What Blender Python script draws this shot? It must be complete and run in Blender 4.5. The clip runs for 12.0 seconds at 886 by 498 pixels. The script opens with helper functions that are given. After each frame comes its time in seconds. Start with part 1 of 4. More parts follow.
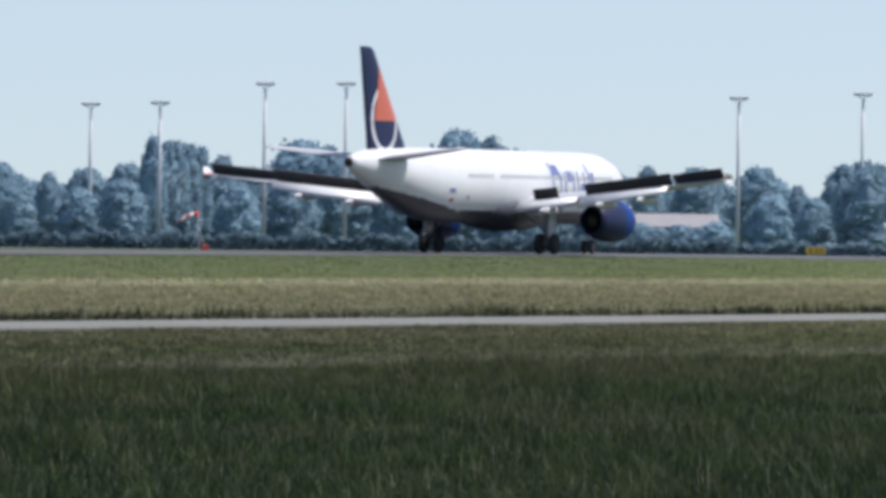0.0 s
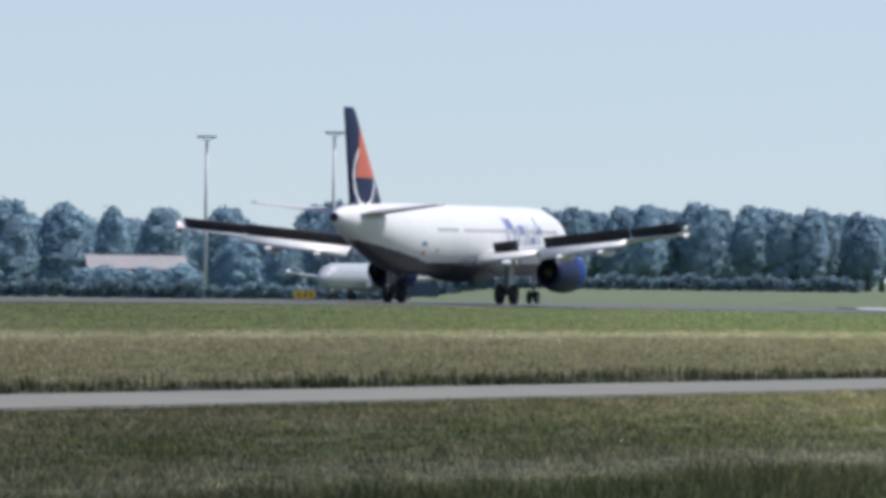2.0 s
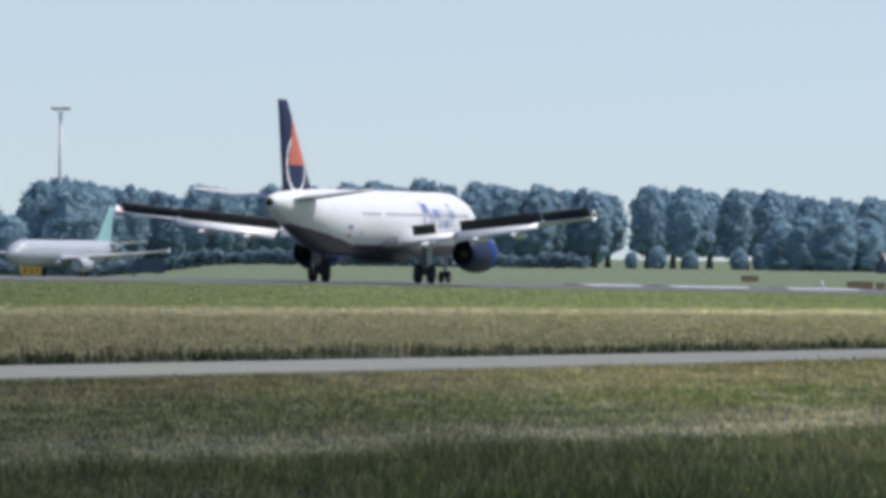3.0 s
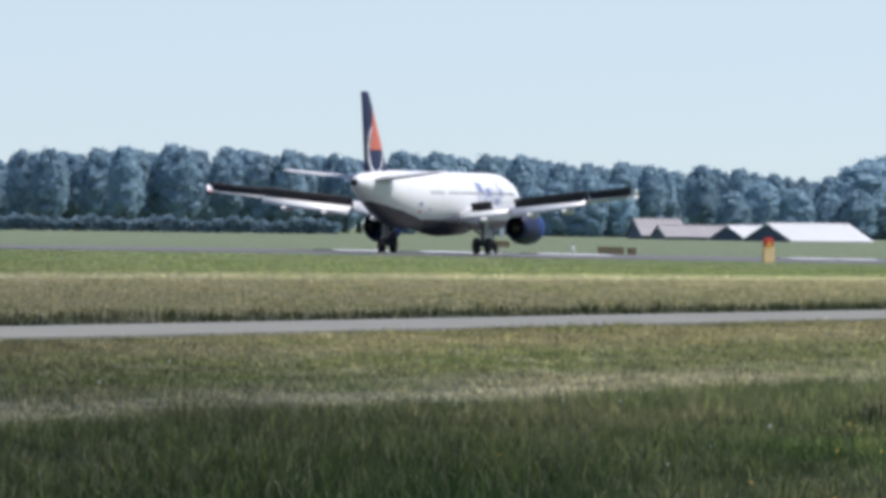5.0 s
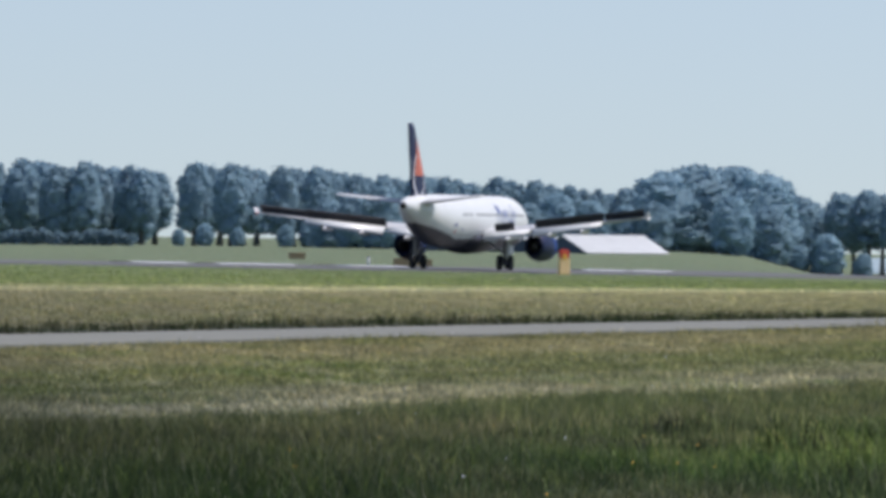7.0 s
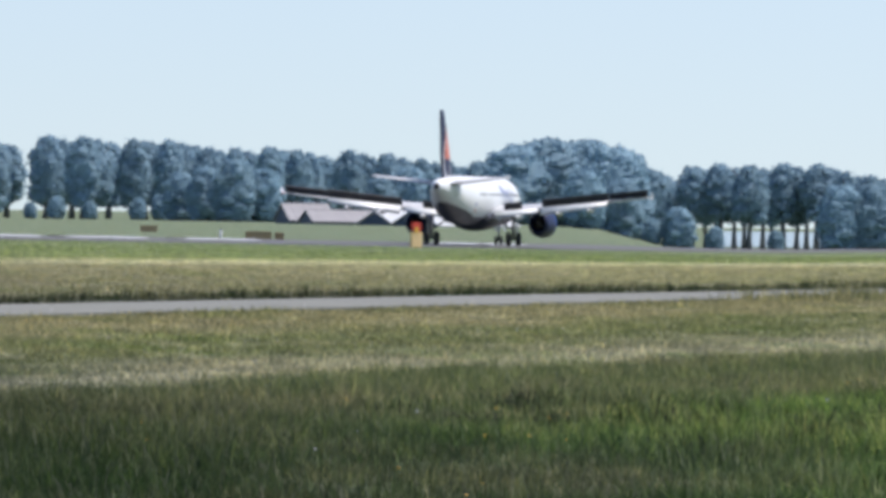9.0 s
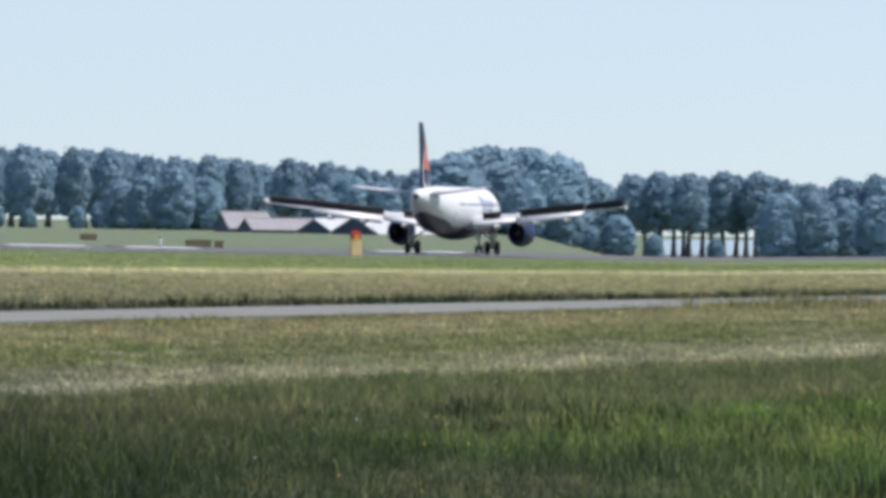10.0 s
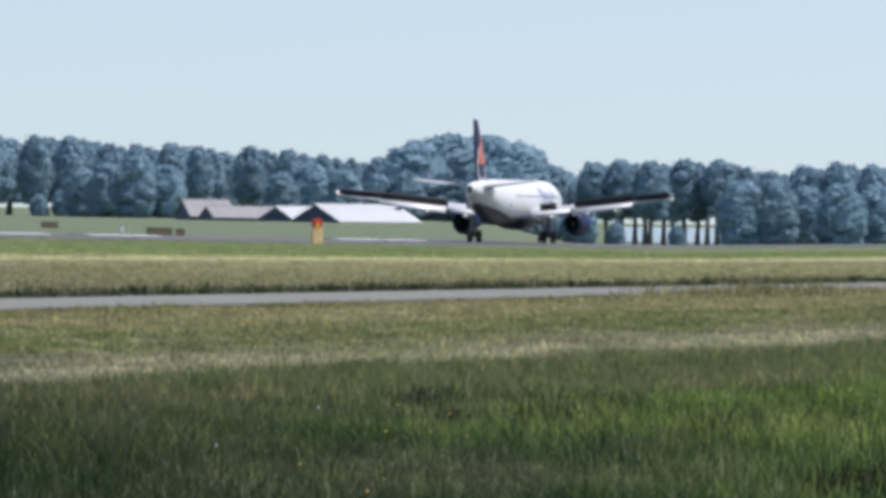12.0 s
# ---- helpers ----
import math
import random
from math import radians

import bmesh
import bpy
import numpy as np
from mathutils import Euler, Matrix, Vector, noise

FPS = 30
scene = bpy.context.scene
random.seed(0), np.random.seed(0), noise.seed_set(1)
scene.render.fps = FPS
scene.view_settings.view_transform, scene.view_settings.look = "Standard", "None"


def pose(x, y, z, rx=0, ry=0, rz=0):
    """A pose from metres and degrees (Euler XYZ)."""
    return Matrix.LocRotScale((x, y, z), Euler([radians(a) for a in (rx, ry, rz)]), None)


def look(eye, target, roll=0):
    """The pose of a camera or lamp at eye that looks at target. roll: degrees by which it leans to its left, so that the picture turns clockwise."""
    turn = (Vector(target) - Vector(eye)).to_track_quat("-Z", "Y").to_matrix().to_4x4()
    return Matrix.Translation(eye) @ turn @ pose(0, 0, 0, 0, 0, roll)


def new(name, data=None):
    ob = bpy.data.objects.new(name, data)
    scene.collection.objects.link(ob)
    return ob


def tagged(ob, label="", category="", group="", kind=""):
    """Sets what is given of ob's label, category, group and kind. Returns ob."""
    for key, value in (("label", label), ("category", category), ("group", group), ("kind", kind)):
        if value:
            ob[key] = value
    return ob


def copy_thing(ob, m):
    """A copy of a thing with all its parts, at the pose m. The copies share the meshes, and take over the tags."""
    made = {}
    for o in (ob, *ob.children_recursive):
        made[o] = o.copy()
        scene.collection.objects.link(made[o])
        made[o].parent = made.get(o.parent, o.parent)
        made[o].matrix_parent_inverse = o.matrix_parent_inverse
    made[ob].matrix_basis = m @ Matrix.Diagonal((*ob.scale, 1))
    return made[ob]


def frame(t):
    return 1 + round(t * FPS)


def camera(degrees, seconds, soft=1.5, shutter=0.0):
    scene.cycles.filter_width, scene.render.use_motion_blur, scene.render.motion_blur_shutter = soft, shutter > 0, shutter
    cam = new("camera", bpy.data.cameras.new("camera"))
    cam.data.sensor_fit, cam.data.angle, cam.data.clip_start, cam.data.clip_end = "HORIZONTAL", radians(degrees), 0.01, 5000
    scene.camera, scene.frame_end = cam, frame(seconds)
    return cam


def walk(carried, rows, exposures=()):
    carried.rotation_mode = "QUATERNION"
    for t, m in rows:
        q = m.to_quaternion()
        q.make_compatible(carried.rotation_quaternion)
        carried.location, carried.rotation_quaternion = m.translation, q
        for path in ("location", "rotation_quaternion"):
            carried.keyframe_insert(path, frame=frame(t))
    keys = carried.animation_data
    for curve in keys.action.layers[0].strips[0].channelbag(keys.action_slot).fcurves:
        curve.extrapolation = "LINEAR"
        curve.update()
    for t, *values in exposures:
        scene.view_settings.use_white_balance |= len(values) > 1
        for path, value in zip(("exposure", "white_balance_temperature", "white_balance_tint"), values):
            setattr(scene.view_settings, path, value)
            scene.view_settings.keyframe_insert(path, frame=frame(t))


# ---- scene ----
cam = camera(5.476, 12.0, soft=4.3)
EYE = 2.0


def aim(back, bearing, rise, roll):
    """A camera pose: metres along the y axis, bearing to the right of it, rise and roll in degrees."""
    a, e = radians(bearing), radians(rise)
    eye = Vector((0, back, EYE))
    way = Vector((math.sin(a) * math.cos(e), math.cos(a) * math.cos(e), math.sin(e)))
    return look(eye, eye + way * 100, roll)


# seconds, y, bearing, rise, roll
SHOT = [
    (0.00, -55.0, 0.0840, -0.1531, 0.72),
    (0.50, -45.0, 1.1409, -0.2960, 0.72),
    (1.00, -27.5, 2.3984, -0.1193, 0.72),
    (1.25, -18.2, 2.5352, -0.0105, 0.72),
    (1.50, -9.2, 2.6586, 0.0975, 0.72),
    (1.75, -2.5, 3.0520, 0.1268, 0.72),
    (2.00, 0.0, 3.4281, 0.1473, 0.72),
    (2.50, 0.0, 4.2386, -0.0473, 0.73),
    (2.70, 0.0, 4.6264, -0.0549, 0.72),
    (3.00, 0.0, 5.1222, 0.0204, 0.71),
    (3.20, 0.0, 5.2960, 0.0392, 0.74),
    (4.80, 0.0, 6.5134, -0.2019, 0.64),
    (5.00, 0.0, 6.6625, -0.1748, 0.71),
    (5.50, 0.0, 7.1014, -0.0796, 0.70),
    (6.00, 0.0, 7.4772, 0.1064, 0.71),
    (6.50, 0.0, 7.7675, 0.1094, 0.73),
    (7.00, 0.0, 7.9247, -0.0864, 0.72),
    (7.50, 0.0, 8.6315, -0.1940, 0.72),
    (7.70, 0.0, 8.8530, -0.2354, 0.72),
    (9.30, 0.0, 8.8446, -0.2411, 0.75),
    (9.50, 0.0, 8.9305, -0.2178, 0.75),
    (10.00, 0.0, 9.2152, -0.1864, 0.72),
    (10.50, 0.0, 9.4234, -0.0768, 0.72),
    (11.00, 0.0, 9.4258, -0.1972, 0.71),
    (11.50, 0.0, 9.4959, -0.1704, 0.71),
    (12.00, 0.0, 9.4550, -0.2592, 0.70),
]
walk(cam, [(t, aim(*r)) for t, *r in SHOT], exposures=[(0.0, 0.1, 6540, 18), (0.5, 0.35, 6540, 18), (1.0, 0.30, 6540, 18), (1.5, 0.1, 6540, 18), (2.0, 0.0, 6540, 18), (2.5, 0.0, 6540, 18), (3.2, 0.0, 6540, 18), (4.8, 0.15, 6540, 18), (5.5, 0.15, 6540, 18), (6.5, -0.1, 6540, 18), (7.0, -0.1, 6540, 18), (7.7, 0.1, 6540, 18), (9.5, 0.2, 6540, 18), (10.5, 0.1, 6540, 18), (12.0, 0.08, 6540, 18)])

# ---- light ----
SUN_UP, SUN_BEARING = 61.0, 88.0   # degrees; bearing to the right of +y
world = bpy.data.worlds.new("world")
scene.world = world
world.use_nodes = True
wn = world.node_tree
sky = wn.nodes.new("ShaderNodeTexSky")
sky.sky_type = "NISHITA"
sky.sun_disc = False
sky.sun_elevation = radians(SUN_UP)
sky.sun_rotation = radians(SUN_BEARING)
sky.air_density, sky.dust_density, sky.ozone_density = 1.0, 1.0, 1.85
back = wn.nodes["Background"]
# haze lifts the pale blue of the middle sky down to the horizon
gen = wn.nodes.new("ShaderNodeTexCoord")
lift = wn.nodes.new("ShaderNodeVectorMath")
lift.operation = "ADD"
lift.inputs[1].default_value = (0, 0, 0.072)
wn.links.new(gen.outputs["Generated"], lift.inputs[0])
wn.links.new(lift.outputs[0], sky.inputs[0])
wn.links.new(sky.outputs[0], back.inputs[0])
back.inputs[1].default_value = 0.143
sun = new("sun", bpy.data.lights.new("sun", "SUN"))
sun.data.energy, sun.data.angle, sun.data.color = 4.6, radians(0.6), (1.0, 0.96, 0.90)
sun.rotation_euler = (radians(90 - SUN_UP), 0, radians(180 - SUN_BEARING))


# ---- materials ----
def ramp(nt, fac, stops):
    r = nt.nodes.new("ShaderNodeValToRGB")
    els = r.color_ramp.elements
    while len(els) < len(stops):
        els.new(0.5)
    for e, (p, c) in zip(els, stops):
        e.position, e.color = p, (*c, 1)
    nt.links.new(fac, r.inputs[0])
    return r.outputs[0]


def math_node(nt, op, a, b=0.0, c=None):
    n = nt.nodes.new("ShaderNodeMath")
    n.operation = op
    for i, v in enumerate((a, b, c)):
        if v is None:
            continue
        if isinstance(v, (int, float)):
            n.inputs[i].default_value = v
        else:
            nt.links.new(v, n.inputs[i])
    return n.outputs[0]


def noise_node(nt, vec, scale, detail=3.0, rough=0.6):
    n = nt.nodes.new("ShaderNodeTexNoise")
    n.inputs["Scale"].default_value, n.inputs["Detail"].default_value, n.inputs["Roughness"].default_value = scale, detail, rough
    if vec is not None:
        nt.links.new(vec, n.inputs["Vector"])
    return n.outputs[0]


def mix(nt, fac, a, b, kind="MIX"):
    n = nt.nodes.new("ShaderNodeMix")
    n.data_type, n.blend_type = "RGBA", kind
    for i, v in ((0, fac), (6, a), (7, b)):
        if isinstance(v, (int, float)):
            n.inputs[i].default_value = v
        elif isinstance(v, tuple):
            n.inputs[i].default_value = (*v, 1)
        else:
            nt.links.new(v, n.inputs[i])
    return n.outputs[2]


def blank(name):
    m = bpy.data.materials.new(name)
    m.use_nodes = True
    return m, m.node_tree, m.node_tree.nodes["Principled BSDF"]


def surface(name, colour, rough=0.5, metal=0.0, vary=0.25, scale=1.5, fine=14.0, bump=0.0, coat=0.0, spec=0.5):
    """A painted or plain surface with stains at one scale and grain at another."""
    m, nt, b = blank(name)
    co = nt.nodes.new("ShaderNodeTexCoord").outputs["Object"]
    n1, n2 = noise_node(nt, co, scale, 4), noise_node(nt, co, fine, 3)
    v = math_node(nt, "ADD", math_node(nt, "MULTIPLY", n1, vary * 1.4), math_node(nt, "MULTIPLY", n2, vary * 0.6))
    v = math_node(nt, "ADD", v, 1.0 - vary)
    hsv = nt.nodes.new("ShaderNodeHueSaturation")
    hsv.inputs["Color"].default_value = (*colour, 1)
    nt.links.new(v, hsv.inputs["Value"])
    nt.links.new(hsv.outputs[0], b.inputs["Base Color"])
    nt.links.new(math_node(nt, "ADD", math_node(nt, "MULTIPLY", n2, 0.15), rough - 0.07), b.inputs["Roughness"])
    b.inputs["Metallic"].default_value = metal
    b.inputs["Coat Weight"].default_value = coat
    b.inputs["Specular IOR Level"].default_value = spec
    b.inputs["Coat Roughness"].default_value = 0.08
    if bump:
        bn = nt.nodes.new("ShaderNodeBump")
        bn.inputs["Strength"].default_value = bump
        nt.links.new(n2, bn.inputs["Height"])
        nt.links.new(bn.outputs[0], b.inputs["Normal"])
    return m


# the field lies in strips along the service road; across is square to it
ROAD_TURN = radians(25.0)
AX, AY = -math.cos(ROAD_TURN), math.sin(ROAD_TURN)
STRIPS = [(-60, (0.040, 0.065, 0.024)), (20, (0.043, 0.072, 0.026)), (24.5, (0.070, 0.090, 0.037)), (30.8, (0.086, 0.100, 0.047)),
          (33, (0.29, 0.27, 0.205)), (35, (0.17, 0.165, 0.11)), (38.5, (0.105, 0.118, 0.050)), (43, (0.120, 0.130, 0.058)), (46, (0.19, 0.172, 0.098)), (50.5, (0.18, 0.162, 0.092)),
          # 57.6 to 62.2: the shaded side of tall verge grass, put into the colour
          (52.8, (0.12, 0.12, 0.055)), (57.6, (0.017, 0.028, 0.009)), (62.2, (0.020, 0.033, 0.011)), (64.0, (0.09, 0.095, 0.045)), (65, (0.185, 0.178, 0.095)), (84, (0.225, 0.21, 0.118)),
          # the stops from 225 on have distance haze put into their green
          (102, (0.265, 0.245, 0.145)), (109, (0.45, 0.42, 0.28)), (115, (0.39, 0.37, 0.24)), (123, (0.175, 0.215, 0.078)), (150, (0.145, 0.188, 0.064)), (225, (0.135, 0.185, 0.09)), (240, (0.14, 0.19, 0.13))]
LOW, HIGH = -60.0, 240.0


def strip_colour(nt):
    """Colour of the field by strips, torn by noise at two scales."""
    pos = nt.nodes.new("ShaderNodeNewGeometry").outputs["Position"]
    sep = nt.nodes.new("ShaderNodeSeparateXYZ")
    nt.links.new(pos, sep.inputs[0])
    p = math_node(nt, "ADD", math_node(nt, "MULTIPLY", sep.outputs[0], AX), math_node(nt, "MULTIPLY", sep.outputs[1], AY))
    big, small = noise_node(nt, pos, 0.09, 4), noise_node(nt, pos, 0.9, 4)
    wob = math_node(nt, "ADD", math_node(nt, "MULTIPLY_ADD", big, 6.0, -3.0), math_node(nt, "MULTIPLY_ADD", small, 4.0, -2.0))
    q = math_node(nt, "DIVIDE", math_node(nt, "SUBTRACT", math_node(nt, "ADD", p, wob), LOW), HIGH - LOW)
    col = ramp(nt, q, [((a - LOW) / (HIGH - LOW), c) for a, c in STRIPS])
    dry = mix(nt, ramp(nt, noise_node(nt, pos, 0.22, 5, 0.7), [(0.46, (0, 0, 0)), (0.66, (0.65, 0.65, 0.65))]), col, (0.17, 0.145, 0.09))
    # bleached tufts scattered over the mown strips
    thin = nt.nodes.new("ShaderNodeVectorMath")
    thin.operation = "MULTIPLY"
    thin.inputs[1].default_value = (1.0, 0.3, 1.0)
    nt.links.new(pos, thin.inputs[0])
    tufts = ramp(nt, noise_node(nt, thin.outputs[0], 0.75, 5, 0.75), [(0.55, (0, 0, 0)), (0.64, (0.6, 0.6, 0.6))])
    dry = mix(nt, math_node(nt, "MULTIPLY", tufts, math_node(nt, "GREATER_THAN", p, 31.0)), dry, (0.34, 0.31, 0.225))
    green = ramp(nt, noise_node(nt, thin.outputs[0], 0.33, 5, 0.7), [(0.54, (0, 0, 0)), (0.64, (0.7, 0.7, 0.7))])
    dry = mix(nt, green, dry, mix(nt, 1.0, dry, (0.55, 0.78, 0.42), "MULTIPLY"))
    # shade put into the sward's colour: darker to the west, brighter to the east
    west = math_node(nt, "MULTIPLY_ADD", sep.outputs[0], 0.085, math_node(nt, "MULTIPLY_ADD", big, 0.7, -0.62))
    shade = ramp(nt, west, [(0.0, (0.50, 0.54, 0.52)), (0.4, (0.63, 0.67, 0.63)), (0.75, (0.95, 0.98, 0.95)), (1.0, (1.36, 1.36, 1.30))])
    along = nt.nodes.new("ShaderNodeVectorMath")
    along.operation = "MULTIPLY"
    along.inputs[1].default_value = (1.0, 0.14, 1.0)
    nt.links.new(pos, along.inputs[0])
    clump = ramp(nt, noise_node(nt, along.outputs[0], 2.2, 4, 0.65), [(0.32, (0.5, 0.52, 0.55)), (0.5, (1, 1, 1)), (0.68, (1.5, 1.42, 1.3))])
    dry = mix(nt, 0.8, dry, clump, "MULTIPLY")
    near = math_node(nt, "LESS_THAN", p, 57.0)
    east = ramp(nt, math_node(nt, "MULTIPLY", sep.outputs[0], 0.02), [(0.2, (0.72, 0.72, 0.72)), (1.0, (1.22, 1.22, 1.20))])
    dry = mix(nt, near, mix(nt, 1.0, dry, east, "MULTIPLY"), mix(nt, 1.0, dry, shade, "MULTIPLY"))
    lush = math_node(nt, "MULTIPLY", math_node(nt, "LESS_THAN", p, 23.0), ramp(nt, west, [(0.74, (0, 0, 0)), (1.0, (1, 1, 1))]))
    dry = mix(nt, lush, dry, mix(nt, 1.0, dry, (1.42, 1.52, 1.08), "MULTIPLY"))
    return mix(nt, 1.0, dry, (0.77, 0.81, 0.755), "MULTIPLY"), pos


def ground_material():
    m, nt, b = blank("meadow")
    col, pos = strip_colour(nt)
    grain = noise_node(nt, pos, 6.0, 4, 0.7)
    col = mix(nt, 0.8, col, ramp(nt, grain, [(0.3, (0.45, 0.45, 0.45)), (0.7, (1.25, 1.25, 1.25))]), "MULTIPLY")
    nt.links.new(col, b.inputs["Base Color"])
    b.inputs["Roughness"].default_value = 0.9
    b.inputs["Specular IOR Level"].default_value = 0.15
    bn = nt.nodes.new("ShaderNodeBump")
    bn.inputs["Strength"].default_value, bn.inputs["Distance"].default_value = 0.7, 0.15
    nt.links.new(grain, bn.inputs["Height"])
    nt.links.new(bn.outputs[0], b.inputs["Normal"])
    return m


def blade_material(name, gain, light=0.35):
    m, nt, b = blank(name)
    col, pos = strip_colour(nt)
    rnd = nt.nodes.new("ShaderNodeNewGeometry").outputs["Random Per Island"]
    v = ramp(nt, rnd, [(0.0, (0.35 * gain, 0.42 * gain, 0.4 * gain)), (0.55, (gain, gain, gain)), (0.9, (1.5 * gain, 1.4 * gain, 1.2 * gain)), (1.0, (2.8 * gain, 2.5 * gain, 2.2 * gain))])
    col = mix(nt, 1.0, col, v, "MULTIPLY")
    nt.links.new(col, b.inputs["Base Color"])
    b.inputs["Roughness"].default_value = 0.55
    b.inputs["Specular IOR Level"].default_value = 0.3
    tr = nt.nodes.new("ShaderNodeBsdfTranslucent")
    nt.links.new(col, tr.inputs[0])
    mx = nt.nodes.new("ShaderNodeMixShader")
    mx.inputs[0].default_value = light
    nt.links.new(b.outputs[0], mx.inputs[1])
    nt.links.new(tr.outputs[0], mx.inputs[2])
    nt.links.new(mx.outputs[0], nt.nodes["Material Output"].inputs[0])
    return m


def leaf_material(name, colour):
    m, nt, b = blank(name)
    rnd = nt.nodes.new("ShaderNodeNewGeometry").outputs["Random Per Island"]
    own = nt.nodes.new("ShaderNodeObjectInfo").outputs["Random"]
    pos = nt.nodes.new("ShaderNodeTexCoord").outputs["Object"]
    big = noise_node(nt, pos, 0.5, 3)
    v = math_node(nt, "ADD", math_node(nt, "MULTIPLY_ADD", rnd, 0.2, 0.80), math_node(nt, "MULTIPLY", big, 0.25))
    v = math_node(nt, "MULTIPLY", v, math_node(nt, "MULTIPLY_ADD", own, 0.2, 0.90))
    hsv = nt.nodes.new("ShaderNodeHueSaturation")
    hsv.inputs["Color"].default_value = (*colour, 1)
    nt.links.new(v, hsv.inputs["Value"])
    nt.links.new(hsv.outputs[0], b.inputs["Base Color"])
    b.inputs["Roughness"].default_value = 0.65
    b.inputs["Specular IOR Level"].default_value = 0.12
    tr = nt.nodes.new("ShaderNodeBsdfTranslucent")
    nt.links.new(hsv.outputs[0], tr.inputs[0])
    mx = nt.nodes.new("ShaderNodeMixShader")
    mx.inputs[0].default_value = 0.42
    nt.links.new(b.outputs[0], mx.inputs[1])
    nt.links.new(tr.outputs[0], mx.inputs[2])
    nt.links.new(mx.outputs[0], nt.nodes["Material Output"].inputs[0])
    return m


MEADOW = ground_material()
BLADE_NEAR, BLADE_FAR = blade_material("tall_grass_blades", 1.65, 0.5), blade_material("dry_grass_blades", 1.85, 0.5)
# darkened blades; in the near corner they hold the shade among the grass
BLADE_DARK = blade_material("sedge_blades", 0.35, 0.3)
ASPHALT = surface("worn_asphalt", (0.172, 0.180, 0.158), 0.9, vary=0.35, scale=0.3, fine=4, bump=0.2, spec=0.2)
RUNWAY = surface("runway_concrete", (0.085, 0.088, 0.09), 0.8, vary=0.3, scale=0.1, fine=1.5)
WHITE = surface("white_aircraft_paint", (0.62, 0.65, 0.64), 0.45, vary=0.14, scale=0.5, fine=3, coat=0.1)
GREYWHITE = surface("grey_white_wing_paint", (0.46, 0.48, 0.49), 0.45, vary=0.15, scale=0.8)
NAVY = surface("navy_aircraft_paint", (0.010, 0.018, 0.060), 0.5, vary=0.15, spec=0.25)
BLUE = surface("blue_cowling_paint", (0.005, 0.040, 0.20), 0.5, vary=0.15, spec=0.1)
BELLY = surface("dark_belly_paint", (0.040, 0.043, 0.055), 0.35, vary=0.35, scale=0.6, spec=0.5)
ORANGE = surface("orange_tail_paint", (0.50, 0.115, 0.065), 0.45, vary=0.1)
RING = surface("white_tail_paint", (0.66, 0.67, 0.69), 0.35, vary=0.05)
LETTER = surface("violet_letter_paint", (0.13, 0.17, 0.34), 0.4, vary=0.2)
# the shade on the raised wing panels is put into this dark colour
SPOILER = surface("dark_panel_underside", (0.035, 0.035, 0.04), 0.6, vary=0.3)
STEEL = surface("gear_steel", (0.30, 0.31, 0.32), 0.4, metal=0.7, vary=0.2)
RUBBER = surface("tyre_rubber", (0.018, 0.018, 0.02), 0.8, vary=0.3)
HOT = surface("exhaust_metal", (0.02, 0.019, 0.018), 0.7, metal=0.2, vary=0.3)
GLASS = surface("dark_cabin_glass", (0.36, 0.38, 0.40), 0.2, vary=0.1)
REDPAINT = surface("red_paint", (0.52, 0.06, 0.035), 0.5, vary=0.2)
YELLOW = surface("yellow_sign_face", (0.72, 0.42, 0.05), 0.5, vary=0.15)
CREAM = surface("pale_sign_face", (0.72, 0.52, 0.26), 0.6, vary=0.25)
GALV = surface("galvanised_steel", (0.55, 0.57, 0.58), 0.5, metal=0.0, vary=0.15)
ROOF_WHITE = surface("pale_sheet_roof", (0.50, 0.53, 0.535), 0.5, vary=0.15, scale=0.3)
ROOF_GREY = surface("grey_fibre_roof", (0.28, 0.28, 0.285), 0.8, vary=0.25, scale=0.4)
WALL_DARK = surface("dark_blue_cladding", (0.045, 0.07, 0.11), 0.6, vary=0.25)
WALL_PALE = surface("pale_render", (0.6, 0.6, 0.58), 0.7, vary=0.15)
CRATE = surface("brown_painted_box", (0.36, 0.25, 0.14), 0.7, vary=0.25)
# white paint with the distance haze put in as grey
LINER = surface("grey_liner_paint", (0.34, 0.38, 0.41), 0.4, vary=0.12)
BARK = surface("bark", (0.13, 0.14, 0.145), 0.9, vary=0.4, scale=2)
# distance haze is put into the leaf colours: paler and bluer than foliage
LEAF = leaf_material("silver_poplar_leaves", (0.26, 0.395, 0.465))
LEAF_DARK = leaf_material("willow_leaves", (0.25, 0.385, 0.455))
# mirror surface for the sheet that stands in for a heat mirage
MIRAGE = surface("still_water", (0.10, 0.13, 0.15), 0.10, vary=0.1, scale=0.02, fine=0.05)
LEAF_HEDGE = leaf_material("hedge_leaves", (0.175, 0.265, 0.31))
TEAL = surface("teal_tail_paint", (0.22, 0.42, 0.42), 0.4, vary=0.1)


# ---- building helpers ----
def mesh(name, verts, faces, material, smooth=False):
    me = bpy.data.meshes.new(name)
    me.from_pydata([tuple(v) for v in verts], [], faces)
    for m in (material if isinstance(material, (list, tuple)) else [material]):
        me.materials.append(m)
    if smooth:
        me.polygons.foreach_set("use_smooth", [True] * len(me.polygons))
    me.update()
    return me


def part(name, me, parent, label="", at=None):
    ob = new(name, me)
    ob.parent = parent
    if at is not None:
        ob.matrix_basis = at
    return tagged(ob, label)


def thing(name, label, category, at, group=""):
    ob = new(name)
    ob.matrix_basis = at
    return tagged(ob, label, category, group)


